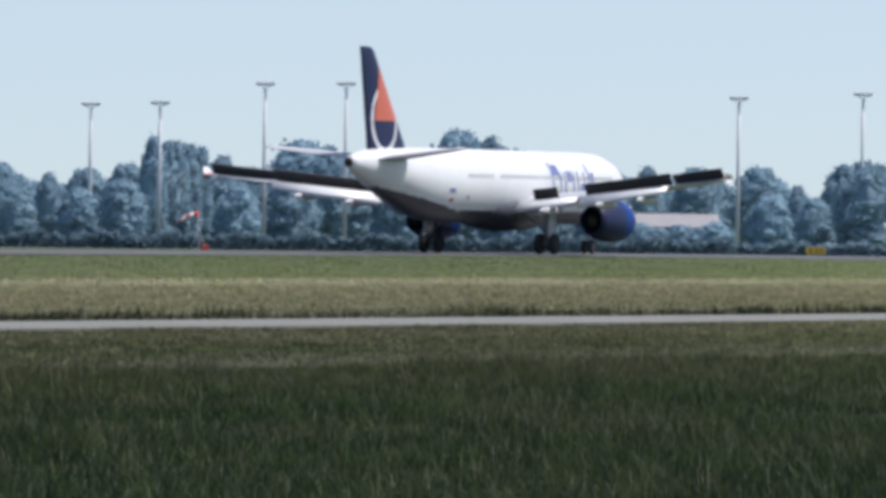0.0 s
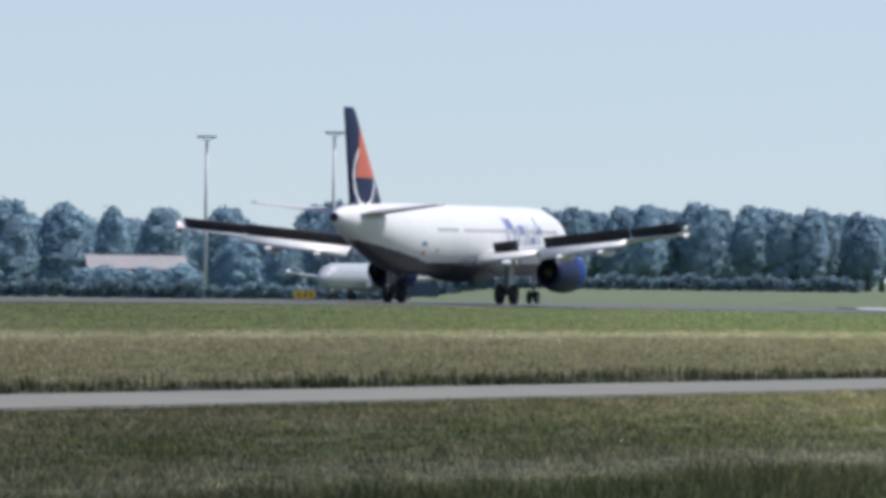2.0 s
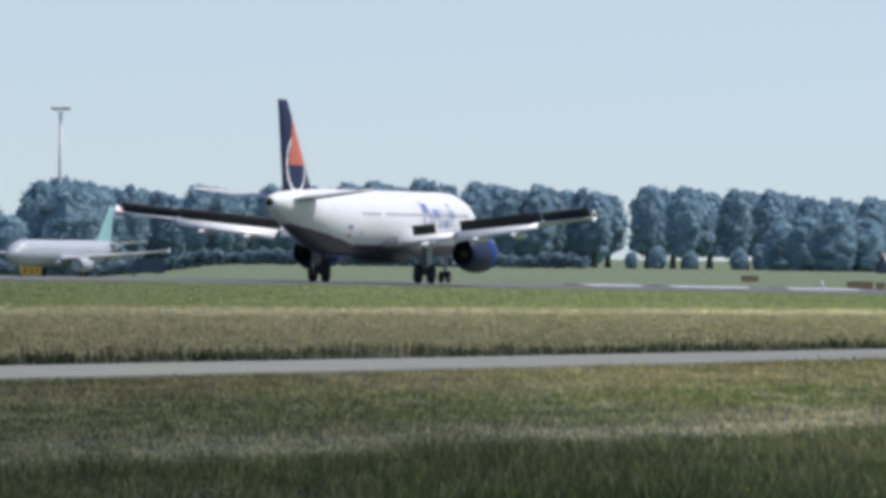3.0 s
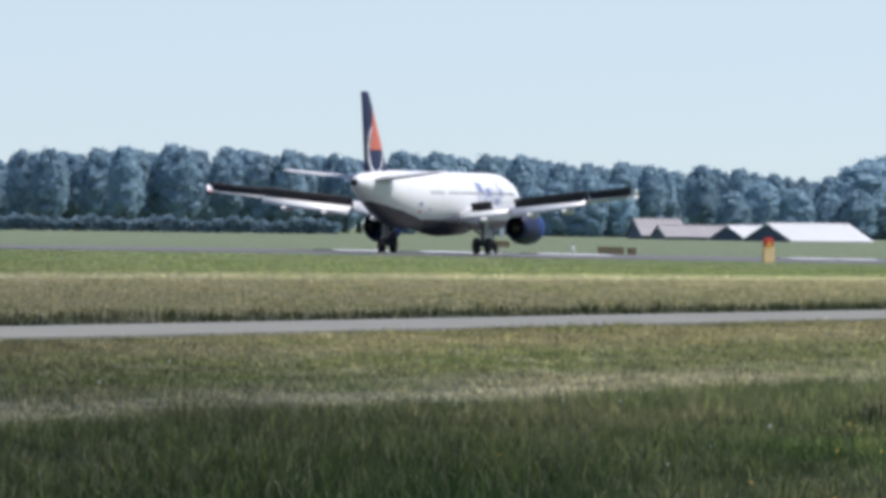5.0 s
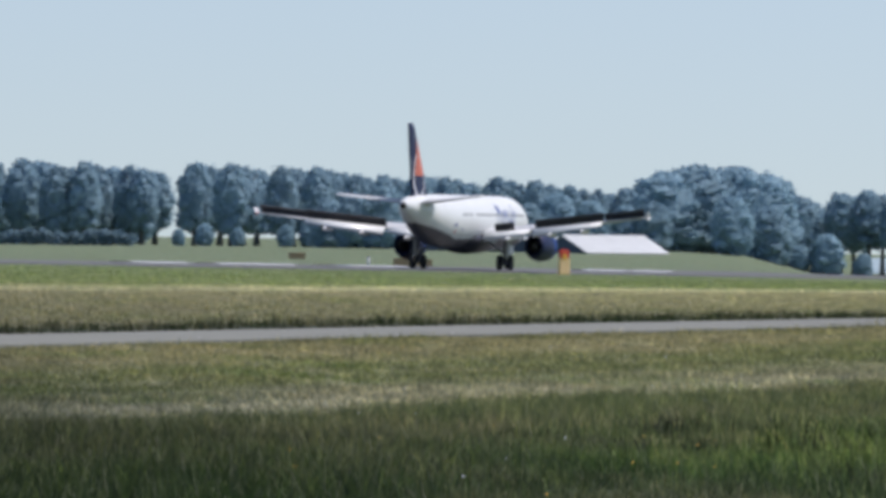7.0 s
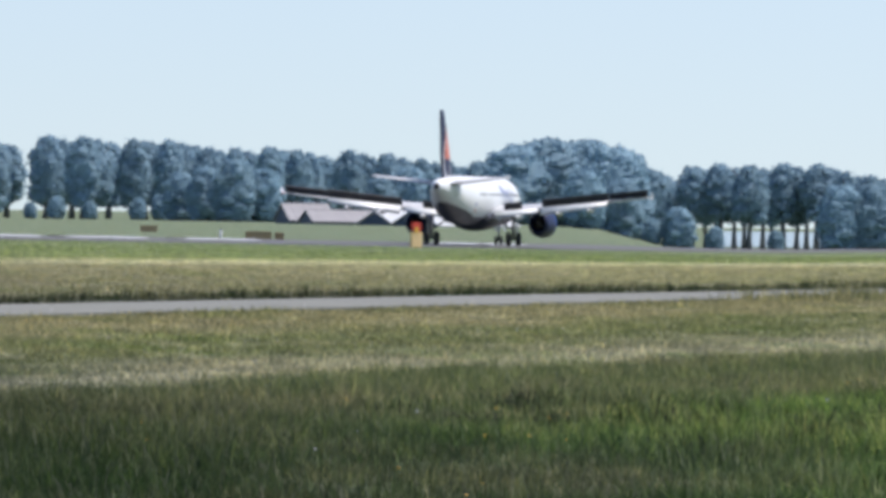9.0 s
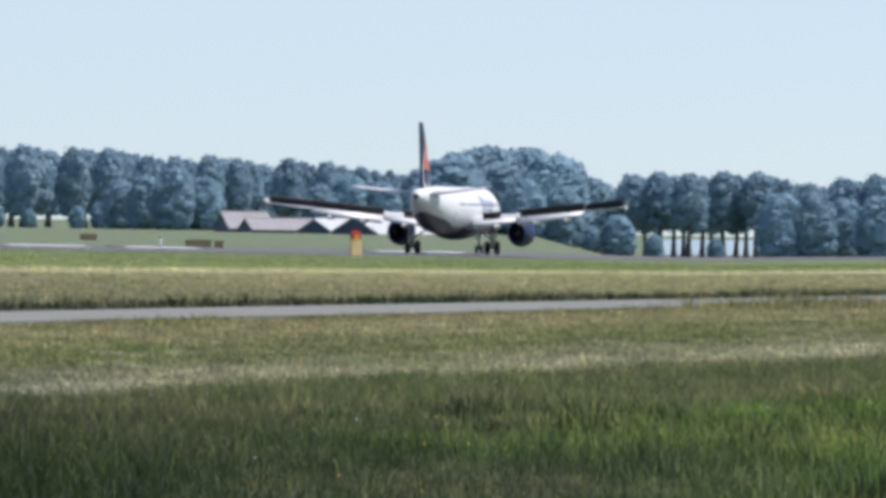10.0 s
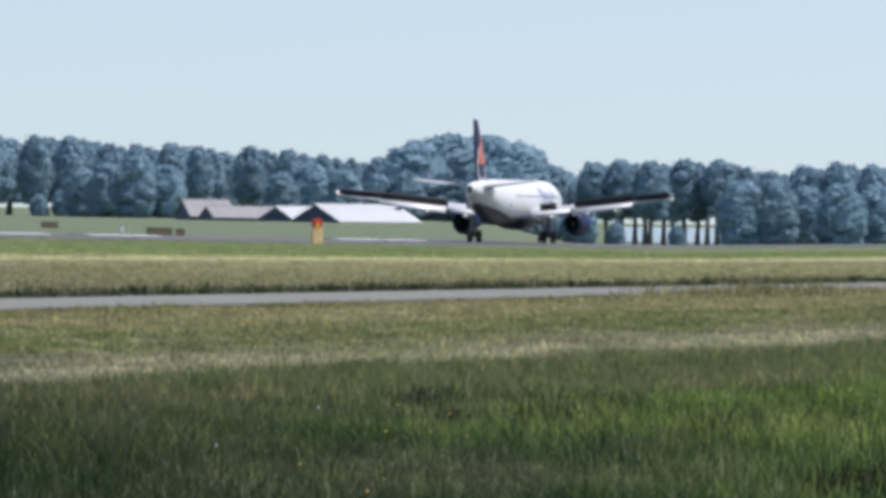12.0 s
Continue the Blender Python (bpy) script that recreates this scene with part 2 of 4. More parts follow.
def loft(rings, closed_ends=True):
    """Skin over rings of equally many points."""
    n = len(rings[0])
    verts = [p for r in rings for p in r]
    faces = []
    for i in range(len(rings) - 1):
        for j in range(n):
            k = (j + 1) % n
            faces.append((i * n + j, i * n + k, (i + 1) * n + k, (i + 1) * n + j))
    if closed_ends:
        faces.append(tuple(reversed(range(n))))
        faces.append(tuple((len(rings) - 1) * n + j for j in range(n)))
    return verts, faces


def circle(n, x, y, z, ry, rz):
    """A ring round the x axis."""
    return [(x, y + ry * math.sin(2 * math.pi * j / n), z + rz * math.cos(2 * math.pi * j / n)) for j in range(n)]


def lathe(n, stations, y=0.0, z=0.0):
    return loft([circle(n, x, y, z, r, r) for x, r in stations])


def rod(a, b, r, n=8):
    a, b = Vector(a), Vector(b)
    d = (b - a).normalized()
    u = d.orthogonal().normalized()
    w = d.cross(u)
    return loft([[tuple(c + (u * math.cos(2 * math.pi * j / n) + w * math.sin(2 * math.pi * j / n)) * r) for j in range(n)] for c in (a, b)])


def box(x0, y0, z0, x1, y1, z1, b=0.0):
    """A box with chamfered upright and lying edges."""
    bm = bmesh.new()
    bmesh.ops.create_cube(bm, size=1)
    for v in bm.verts:
        v.co = Vector(((x0 + x1) / 2 + v.co.x * (x1 - x0), (y0 + y1) / 2 + v.co.y * (y1 - y0), (z0 + z1) / 2 + v.co.z * (z1 - z0)))
    if b:
        bmesh.ops.bevel(bm, geom=bm.edges[:], offset=b, segments=2, affect="EDGES")
    bm.verts.index_update()
    out = [tuple(v.co) for v in bm.verts], [tuple(v.index for v in f.verts) for f in bm.faces]
    bm.free()
    return out


def join(*pieces):
    verts, faces = [], []
    for v, f in pieces:
        o = len(verts)
        verts += list(v)
        faces += [tuple(i + o for i in q) for q in f]
    return verts, faces


# ---- ground ----
RUN_X, RUN_Y, RUN_TURN = 26.08, 568.19, radians(21.51)
RX, RY = math.sin(RUN_TURN), math.cos(RUN_TURN)


def runway_distance(az):
    ta = math.tan(max(-0.3, min(az, 0.27)))
    s = (ta * RUN_Y - RUN_X) / (RX - ta * RY)
    return math.hypot(RUN_X + RX * s, RUN_Y + RY * s)


def height(x, y):
    """Land height, shaped to fit the camera's view: the runway climbs a little, the far fields lie lower and drop
    further in the west and east.
    """
    d, az = math.hypot(x, y), math.atan2(x, y)
    if y <= 0:
        return 0.0
    c = min(max(az, 0.0), 0.19)
    zr = 0.13 - 60 * c * c
    dr = runway_distance(az)
    if d < dr + 40:
        k = min(max((d - 190) / (dr - 190), 0.0), 1.0)
        return zr * k * k * (3 - 2 * k)
    k = min((d - dr - 40) / max(1700 - dr, 300), 1.0)
    east = min(max((az - 0.168) / 0.013, 0.0), 1.0)
    west = min(max((0.066 - az) / 0.012, 0.0), 1.0)
    return zr + (-0.8 - 2.8 * west * west * (3 - 2 * west) - 4.7 * east * east * (3 - 2 * east) - zr) * k


def ground():
    verts, faces = [], []
    azs = [radians(a) for a in (-180, -150, -120, -90, -60, -40, -25, -15, -10, -7)] + [radians(-5 + 0.4 * i) for i in range(51)] + [radians(a) for a in (18, 22, 30, 45, 60, 90, 120, 150)]
    ds = [8, 20, 35, 50] + [60 + 12 * i for i in range(20)] + [300 + 25 * i for i in range(40)] + [1350, 1500, 1700, 2000, 2500, 3200, 4200, 4900]
    n = len(azs)
    verts.append((0, 0, 0))
    for d in ds:
        for a in azs:
            x, y = d * math.sin(a), d * math.cos(a)
            verts.append((x, y, height(x, y)))
    for j in range(n):
        faces.append((0, 1 + (j + 1) % n, 1 + j))
    for i in range(len(ds) - 1):
        for j in range(n):
            k = (j + 1) % n
            faces.append((1 + i * n + j, 1 + i * n + k, 1 + (i + 1) * n + k, 1 + (i + 1) * n + j))
    ob = new("ground", mesh("ground", verts, faces, MEADOW, True))
    tagged(ob, "flat airfield meadow in green and straw-coloured strips", "grass field", kind="structure")


def strip(name, x, y, turn, half, length, lift, thick, material, label, category, steps=120):
    """A paved strip that follows the land, with a crown and an edge of its own."""
    dx, dy = math.sin(turn), math.cos(turn)
    verts, faces = [], []
    cols = (-half, -half, -half * 0.4, half * 0.4, half, half)
    for i in range(steps + 1):
        s = length[0] + (length[1] - length[0]) * i / steps
        for j, c in enumerate(cols):
            px, py = x + dx * s + dy * c, y + dy * s - dx * c
            z = height(px, py) + (lift if 0 < j < 5 else lift - thick) + (0.04 if j in (2, 3) else 0)
            verts.append((px, py, z))
    for i in range(steps):
        for j in range(5):
            a = i * 6 + j
            faces.append((a, a + 1, a + 7, a + 6))
    ob = new(name, mesh(name, verts, faces, material))
    return tagged(ob, label, category, kind="structure")


ground()
# service road: its middle lies 55.75 m across
strip("road", 55.75 * AX, 55.75 * AY, ROAD_TURN, 2.75, (-60, 420), 0.05, 0.2, ASPHALT, "narrow grey asphalt service road through the grass", "road")
strip("runway", RUN_X - 6 * math.cos(RUN_TURN), RUN_Y + 6 * math.sin(RUN_TURN), RUN_TURN, 12.0, (-420, 900), 0.06, 0.3, RUNWAY, "pale concrete runway with worn edges", "runway")


# ---- the airliner ----
GEAR = 21.98   # main gear aft of the nose


def fx(m):
    """Metres aft of the nose to the aircraft's own x (forward of the main gear)."""
    return GEAR - m


BODY = [(0.0, 3.30, 0.06, 0.06), (0.15, 3.31, 0.30, 0.27), (0.6, 3.36, 0.72, 0.66), (1.3, 3.44, 1.12, 1.06), (2.2, 3.55, 1.45, 1.45), (3.4, 3.66, 1.74, 1.80),
        (5.2, 3.74, 1.94, 2.02), (7.0, 3.75, 1.975, 2.07), (14, 3.75, 1.975, 2.07), (22, 3.75, 1.975, 2.07), (30, 3.75, 1.975, 2.07), (33, 3.82, 1.94, 2.00),
        (35.5, 3.99, 1.79, 1.80), (38, 4.27, 1.52, 1.48), (40.3, 4.54, 1.20, 1.15), (42.3, 4.75, 0.86, 0.82), (43.6, 4.86, 0.57, 0.54), (44.5, 4.90, 0.30, 0.30)]


def body_at(m):
    for a, b in zip(BODY, BODY[1:]):
        if a[0] <= m <= b[0]:
            k = (m - a[0]) / (b[0] - a[0])
            return [a[i] + (b[i] - a[i]) * k for i in range(4)]
    return list(BODY[-1])


def fuselage_mesh(top, low, low_z):
    n = 88
    ms = sorted({b[0] for b in BODY} | {1.0 + 0.5 * i for i in range(87)})
    rings = []
    for m in ms:
        _, zc, ry, rz = body_at(m)
        rings.append(circle(n, fx(m), 0, zc, ry, rz))
    verts, faces = loft(rings)
    me = mesh("fuselage", verts, faces, [top, low], True)
    for f in me.polygons:
        x, z = f.center.x, f.center.z
        # belly paint; its rise aft also puts the tail's underside shade into the colour
        line = low_z + max(0.0, (fx(31) - x)) * 0.125
        f.material_index = 1 if z < line and x < fx(2.0) else 0
    return me


def wing_le(y):
    return 16.5 + (abs(y) - 1.9) * 0.56


def wing_te(y):
    y = abs(y)
    return 23.6 if y < 6.4 else 23.6 + (y - 6.4) * 0.285


def wing_z(y):
    return 2.75 + (abs(y) - 1.9) * 0.094 + 0.0006 * max(0.0, abs(y) - 6) ** 2


def aerofoil(le, te, y, z, t, tilt=0.0):
    """A closed section of ten points in the xz plane."""
    c = te - le
    out = []
    for k, h in ((0, 0), (0.03, 0.35), (0.12, 0.62), (0.35, 0.75), (0.65, 0.5), (1.0, 0.03), (1.0, -0.03), (0.65, -0.22), (0.3, -0.32), (0.06, -0.25)):
        out.append((fx(le + c * k), y, z + h * t - tilt * k))
    return out


def wing_mesh(s):
    rings = []
    for y in (0.8, 1.9, 3.2, 4.8, 6.4, 8.5, 10.8, 13, 15, 16.5, 17.0):
        le, te = wing_le(y), wing_te(y)
        cut = le + (te - le) * (0.72 if y < 13.2 else 1.0)
        t = 0.90 - 0.045 * y if y < 16.9 else 0.05
        rings.append(aerofoil(le, cut if y < 13 else te, s * y, wing_z(y), max(t, 0.08)))
    v, f = loft(rings)
    return mesh("wing", v, f, GREYWHITE, True)


def slab(corners, thick, drop):
    """A thin panel over four corners, thick metres down along drop."""
    d = Vector(drop) * thick
    c = [Vector(p) for p in corners]
    return [tuple(p) for p in c] + [tuple(p + d) for p in c], [(0, 1, 2, 3), (7, 6, 5, 4), (0, 4, 5, 1), (1, 5, 6, 2), (2, 6, 7, 3), (3, 7, 4, 0)]


def flap_mesh(s, y0, y1, angle, chord, gap, material):
    """A lowered trailing flap between two stations: curved, with a thick nose."""
    rings = []
    for y in (y0, (y0 + y1) / 2, y1):
        hinge = wing_le(y) + (wing_te(y) - wing_le(y)) * 0.72 + gap
        z, ch = wing_z(y) + 0.05, chord * (wing_te(y) - wing_le(y)) * 0.36
        a = radians(angle)
        ring = []
        for k, h in ((0, 0.0), (0.08, 0.12), (0.3, 0.16), (0.65, 0.09), (1, 0.0), (0.6, -0.03), (0.2, -0.06)):
            xx, zz = k * ch, h * ch * 0.8 - 0.10 * ch * k * k
            ring.append((fx(hinge + xx * math.cos(a) + zz * math.sin(a)), s * y, z - xx * math.sin(a) + zz * math.cos(a)))
        rings.append(ring)
    v, f = loft(rings)
    return mesh("flap", v, f, material, True)


def spoiler_mesh(s, y0, y1, angle, chord, start=0.70, material=None):
    a = radians(angle)
    pts = []
    for y, end in ((y0, 0), (y1, 0), (y1, 1), (y0, 1)):
        hinge = wing_le(y) + (wing_te(y) - wing_le(y)) * start
        pts.append((fx(hinge + end * chord * math.cos(a)), s * y, wing_z(y) + 0.14 + end * chord * math.sin(a)))
    v, f = slab(pts, 0.06, (-math.sin(a), 0, -math.cos(a)))
    return mesh("spoiler", v, f, material or SPOILER)


def fin_section(z):
    k = (z - 5.2) / (11.2 - 5.2)
    le = 35.3 + 5.85 * k
    te = 41.7 + 1.35 * k
    return le, te, 0.36 * (1 - 0.55 * k)


def fin_half(m, z):
    le, te, t = fin_section(z)
    k = min(max((m - le) / (te - le), 0), 1)
    return t * 1.9 * math.sqrt(k) * (1 - k) ** 0.8 * 1.05 + 0.012


def fin_mesh():
    rings = []
    for z in (4.9, 5.6, 6.5, 7.5, 8.5, 9.5, 10.4, 11.0, 11.14, 11.2):
        le, te, t = fin_section(z)
        if z > 11.0:
            le += (z - 11.0) * 1.6
        ks = (0, 0.03, 0.1, 0.25, 0.45, 0.7, 0.9, 1.0)
        w = 1.0 if z < 11.1 else 0.5
        right = [(fx(le + (te - le) * k), -w * fin_half(le + (te - le) * k, z), z) for k in ks]
        left = [(fx(le + (te - le) * k), w * fin_half(le + (te - le) * k, z), z) for k in reversed(ks[1:-1])]
        rings.append(right + left)
    v, f = loft(rings)
    return mesh("fin", v, f, NAVY, True)


def fin_decal(outline, s, lift, material, name):
    """A painted field on the fin: a fine grid cut to an outline test, lying just off the skin."""
    verts, faces, index = [], [], {}
    step = 0.10

    def vid(i, j):
        if (i, j) not in index:
            m, z = 35 + i * step, 5.2 + j * step
            index[(i, j)] = len(verts)
            verts.append((fx(m), s * (fin_half(m, z) + lift), z))
        return index[(i, j)]
    for i in range(90):
        for j in range(62):
            m, z = 35 + (i + 0.5) * step, 5.2 + (j + 0.5) * step
            le, te, _ = fin_section(z)
            if le + 0.25 < m < te - 0.05 and outline(m, z):
                q = (vid(i, j), vid(i + 1, j), vid(i + 1, j + 1), vid(i, j + 1))
                faces.append(q if s < 0 else q[::-1])
    return mesh(name, verts, faces, material, True)


def tailplane_mesh(s):
    rings = []
    for y in (0.6, 2.0, 4.0, 5.8, 6.22):
        k = y / 6.22
        le, te = 37.6 + 3.75 * k, 41.9 + 0.75 * k
        rings.append(aerofoil(le, te, s * y, 5.05 + 0.105 * y, 0.36 * (1 - 0.6 * k), 0.05 * (1 - 0.5 * k)))
    v, f = loft(rings)
    return mesh("tailplane", v, f, GREYWHITE, True)


def wheel_meshes(r, w):
    tyre = lathe(24, [(-w / 2, r * 0.62), (-w / 2, r * 0.86), (-w * 0.36, r * 0.97), (0, r), (w * 0.36, r * 0.97), (w / 2, r * 0.86), (w / 2, r * 0.62)])
    rim = lathe(16, [(-w * 0.42, r * 0.2), (-w * 0.45, r * 0.6), (w * 0.45, r * 0.6), (w * 0.42, r * 0.2)])
    turn = lambda g: ([(y, x, z) for x, y, z in g[0]], [q[::-1] for q in g[1]])
    t, m = turn(tyre), turn(rim)
    return mesh("tyre", *t, RUBBER, True), mesh("rim", *m, STEEL)


def skin_patch(s, m0, w, z0, z1, lift):
    """A patch of the fuselage's side, from m0 metres aft forward by w, just off the skin."""
    verts, faces = [], []
    for j in range(9):
        z = z0 + (z1 - z0) * j / 8
        for m in (m0, m0 - w):
            _, c2, y2, r2 = body_at(m)
            verts.append((fx(m), s * (y2 * math.sqrt(max(0.0, 1 - ((z - c2) / r2) ** 2)) + lift), z))
    for j in range(8):
        q = (2 * j, 2 * j + 1, 2 * j + 3, 2 * j + 2)
        faces.append(q if s < 0 else q[::-1])
    return verts, faces


def airliner(name, label, at, colours, rolling):
    top, low, tail, cowl = colours
    plane = thing(name, label, "airliner", at)
    body = part("fuselage", fuselage_mesh(top, low, 2.36), plane)
    # wing root fairing
    v, f = loft([circle(20, fx(m), 0, z, ry, rz) for m, z, ry, rz in ((14.2, 2.5, 0.4, 0.3), (15.4, 2.35, 1.6, 0.75), (17.5, 2.25, 2.1, 0.95), (21, 2.2, 2.15, 0.98), (23.6, 2.3, 1.9, 0.85), (25.6, 2.5, 1.2, 0.5), (26.6, 2.6, 0.3, 0.2))])
    part("belly_fairing", mesh("belly_fairing", v, f, low, True), plane)
    # tail cone outlet
    v, f = lathe(16, [(fx(44.2), 0.31), (fx(44.62), 0.24), (fx(44.66), 0.16)], 0, 4.90)
    part("exhaust_outlet", mesh("exhaust_outlet", v, f, HOT, True), plane)
    # cockpit panes and cabin windows
    for s in (-1, 1):
        for m, z, w in ((1.75, 4.32, 0.45), (2.25, 4.42, 0.45)):
            _, zc, ry, rz = body_at(m)
            yy = ry * math.sqrt(max(0.0, 1 - ((z - zc) / rz) ** 2))
            v, f = slab([(fx(m - w / 2), s * (yy - 0.14), z - 0.2), (fx(m + w / 2), s * (yy + 0.14), z - 0.2), (fx(m + w / 2), s * (yy - 0.02), z + 0.24), (fx(m - w / 2), s * (yy - 0.30), z + 0.2)], 0.05, (0, s, 0.3))
            part("cockpit_pane", mesh("cockpit_pane", v, f, GLASS), body)
    zc, ry, rz = 3.75, 1.975, 2.07
    zw = 4.25
    yw = ry * math.sqrt(1 - ((zw - zc) / rz) ** 2)
    v, f = box(-0.12, -0.015, -0.17, 0.12, 0.015, 0.17, 0.01)
    pane = mesh("cabin_window", v, f, GLASS)
    for s in (-1, 1):
        for i in range(46):
            m = 6.2 + 0.53 * i
            if abs(m - 13.5) < 0.5 or abs(m - 25.6) < 0.5:
                continue
            part("cabin_window", pane, body, at=pose(fx(m), s * yw, zw))
    for s in (-1, 1):
        for m in (4.6, 13.5, 25.6, 34.2):
            v, f = skin_patch(s, m + 0.41, 0.82, body_at(m)[1] - 0.6, body_at(m)[1] + 1.25, 0.004)
            part("cabin_door", mesh("cabin_door", v, f, top, True), body)
    # lettering of the maker of flights: plain bars
    if rolling:
        for s in (-1, 1):
            for i, (m0, w, z0, z1) in enumerate(((11.6, 0.28, 3.9, 5.35), (11.2, 0.9, 4.95, 5.2), (10.3, 0.26, 3.9, 4.85), (9.5, 0.26, 3.9, 4.8), (9.0, 0.7, 4.6, 4.85), (8.1, 0.26, 3.95, 4.85), (7.3, 0.24, 3.95, 4.85), (6.7, 0.7, 3.95, 4.15), (6.2, 0.24, 3.95, 4.8), (5.4, 0.26, 3.95, 5.3), (4.9, 0.5, 4.6, 4.8))):
                verts, faces = skin_patch(s, m0 + 4.8, w * 1.1, z0 - 0.5, z1 - 0.15, 0.012)
                part("lettering_bar", mesh("lettering_bar", verts, faces, LETTER), body)
        # small unread marks on the rear fuselage
        for s in (-1, 1):
            for m0, w, z0, z1, paint in ((33.2, 0.9, 3.35, 3.6, LETTER), (32.9, 0.5, 2.85, 3.05, REDPAINT), (30.4, 0.35, 3.0, 3.2, LETTER)):
                part("marking_bar", mesh("marking_bar", *skin_patch(s, m0, w, z0, z1, 0.012), paint), body)
    for s in (-1, 1):
        wing = part("wing", wing_mesh(s), plane)
        part("flap", flap_mesh(s, 2.1, 6.2, 15 if rolling else 8, 0.62, 0.30, WHITE), wing, "white lowered landing flap")
        part("flap", flap_mesh(s, 6.5, 12.9, 24 if rolling else 8, 0.80, 0.50, WHITE), wing, "white lowered landing flap")
        up = 52 if rolling else 2
        for y0, y1 in ((2.9, 4.6), (6.5, 8.12), (8.13, 9.76), (9.77, 11.39), (11.4, 12.95)):
            part("spoiler", spoiler_mesh(s, y0, y1, up, 0.80), wing, "raised spoiler panel, shade put into its dark colour")
        part("aileron", spoiler_mesh(s, 13.0, 16.7, 40 if rolling else 2, 0.85, 0.55), wing, "aileron, shade put into its dark colour")
        # tip fence
        v, f = loft([aerofoil(25.0, 26.6, s * 17.02, wing_z(17) - 0.05, 0.12), aerofoil(25.8, 26.7, s * 17.08, wing_z(17) + 0.42, 0.05)])
        part("wing_fence", mesh("wing_fence", v, f, RING, True), wing, "pale wing tip fence")
        v, f = loft([aerofoil(25.0, 26.6, s * 17.02, wing_z(17) + 0.02, 0.12), aerofoil(25.8, 26.6, s * 17.06, wing_z(17) - 0.20, 0.05)])
        part("wing_fence", mesh("wing_fence", v, f, REDPAINT if rolling and s > 0 else RING, True), wing, "red lower wing tip fence" if rolling and s > 0 else "")
        for y in (4.4, 8.2, 11.2):
            te = wing_te(y)
            v, f = lathe(10, [(fx(te - 2.6), 0.05), (fx(te - 1.9), 0.20), (fx(te - 0.4), 0.24), (fx(te + 0.7), 0.16), (fx(te + 1.3), 0.03)], s * y, wing_z(y) - 0.55)
            part("flap_track_fairing", mesh("flap_track_fairing", v, f, GREYWHITE, True), wing)
        # engine
        y, z = s * 5.75, 1.9
        pod = part("engine", mesh("nacelle", *lathe(32, [(fx(14.70), 0.80), (fx(14.45), 0.93), (fx(14.65), 1.04), (fx(15.30), 1.16), (fx(16.50), 1.22), (fx(17.90), 1.14), (fx(19.00), 0.92), (fx(19.60), 0.74), (fx(19.58), 0.66), (fx(18.70), 0.62)], y, z), [cowl, NAVY], True), plane, "blue engine cowling with a dark aft sleeve")
        for q in pod.data.polygons:
            q.material_index = 1 if q.center.x < fx(17.2) and rolling else 0
        part("inlet_lip", mesh("inlet_lip", *lathe(32, [(fx(14.75), 0.90), (fx(14.42), 0.93), (fx(14.40), 0.99), (fx(14.72), 1.07)], y, z), STEEL, True), pod, "bare metal inlet lip")
        part("exhaust_cone", mesh("exhaust_cone", *lathe(20, [(fx(18.60), 0.5), (fx(19.40), 0.42), (fx(20.20), 0.06)], y, z), HOT, True), pod)
        v, f = loft([[(fx(m0), y - 0.2, zz), (fx(m0), y + 0.2, zz), (fx(m1), y + 0.12, zz), (fx(m1), y - 0.12, zz)] for m0, m1, zz in ((15.9, 20.1, 2.9), (17.6, 20.7, 3.0), (18.1, 20.9, 3.15))])
        part("pylon", mesh("pylon", v, f, GREYWHITE), pod)
        part("tailplane", tailplane_mesh(s), plane)
    fin = part("fin", fin_mesh(), plane, "navy tail fin with an orange field and a white ring")
    fin.data.materials[0] = tail
    if rolling:
        cx, cz, r0 = 39.55, 7.4, 1.8
        e = lambda m, z: math.hypot(m - cx, z - cz)
        for s in (-1, 1):
            part("tail_field", fin_decal(lambda m, z: 7.2 < z < 10.1 and m < 41.05 - (z - 7.2) * 0.22, s, 0.012, ORANGE, "tail_field"), fin, "orange painted field")
            part("tail_ring", fin_decal(lambda m, z: r0 - 0.13 < e(m, z) < r0 + 0.13 and (z < 7.2 or m > 41.05 - (z - 7.2) * 0.22), s, 0.022, RING, "tail_ring"), fin, "white painted ring")
    # gear
    main_tyre, main_rim = wheel_meshes(0.585, 0.43)
    nose_tyre, nose_rim = wheel_meshes(0.39, 0.24)
    for s in (-1, 1):
        leg = part("main_gear", mesh("main_gear", *join(rod((0, s * 3.8, 0.6), (0, s * 3.75, 2.5), 0.15), rod((0, s * 3.3, 0.585), (0, s * 4.3, 0.585), 0.09), rod((0, s * 3.78, 1.3), (0, s * 2.4, 2.2), 0.08), rod((-0.28, s * 3.8, 0.9), (-0.1, s * 3.8, 1.7), 0.05)), STEEL, True), plane)
        part("gear_door", mesh("gear_door", *box(-0.55, s * 4.12 - 0.03, 0.95, 0.6, s * 4.12 + 0.03, 2.4, 0.02), GREYWHITE), leg)
        for dy in (-0.465, 0.465):
            w = part("wheel", main_tyre, leg, "black twin main wheel", pose(0, s * 3.8 + dy, 0.585))
            w.name = "tyre"
            part("rim", main_rim, leg, at=pose(0, s * 3.8 + dy, 0.585))
    leg = part("nose_gear", mesh("nose_gear", *join(rod((fx(5.07), 0, 0.4), (fx(5.0), 0, 2.1), 0.10), rod((fx(5.07), -0.3, 0.39), (fx(5.07), 0.3, 0.39), 0.06), rod((fx(5.0), 0, 1.1), (fx(3.9), 0, 1.9), 0.06)), STEEL, True), plane)
    for dy in (-0.26, 0.26):
        part("tyre", nose_tyre, leg, "black nose wheel", pose(fx(5.07), dy, 0.39))
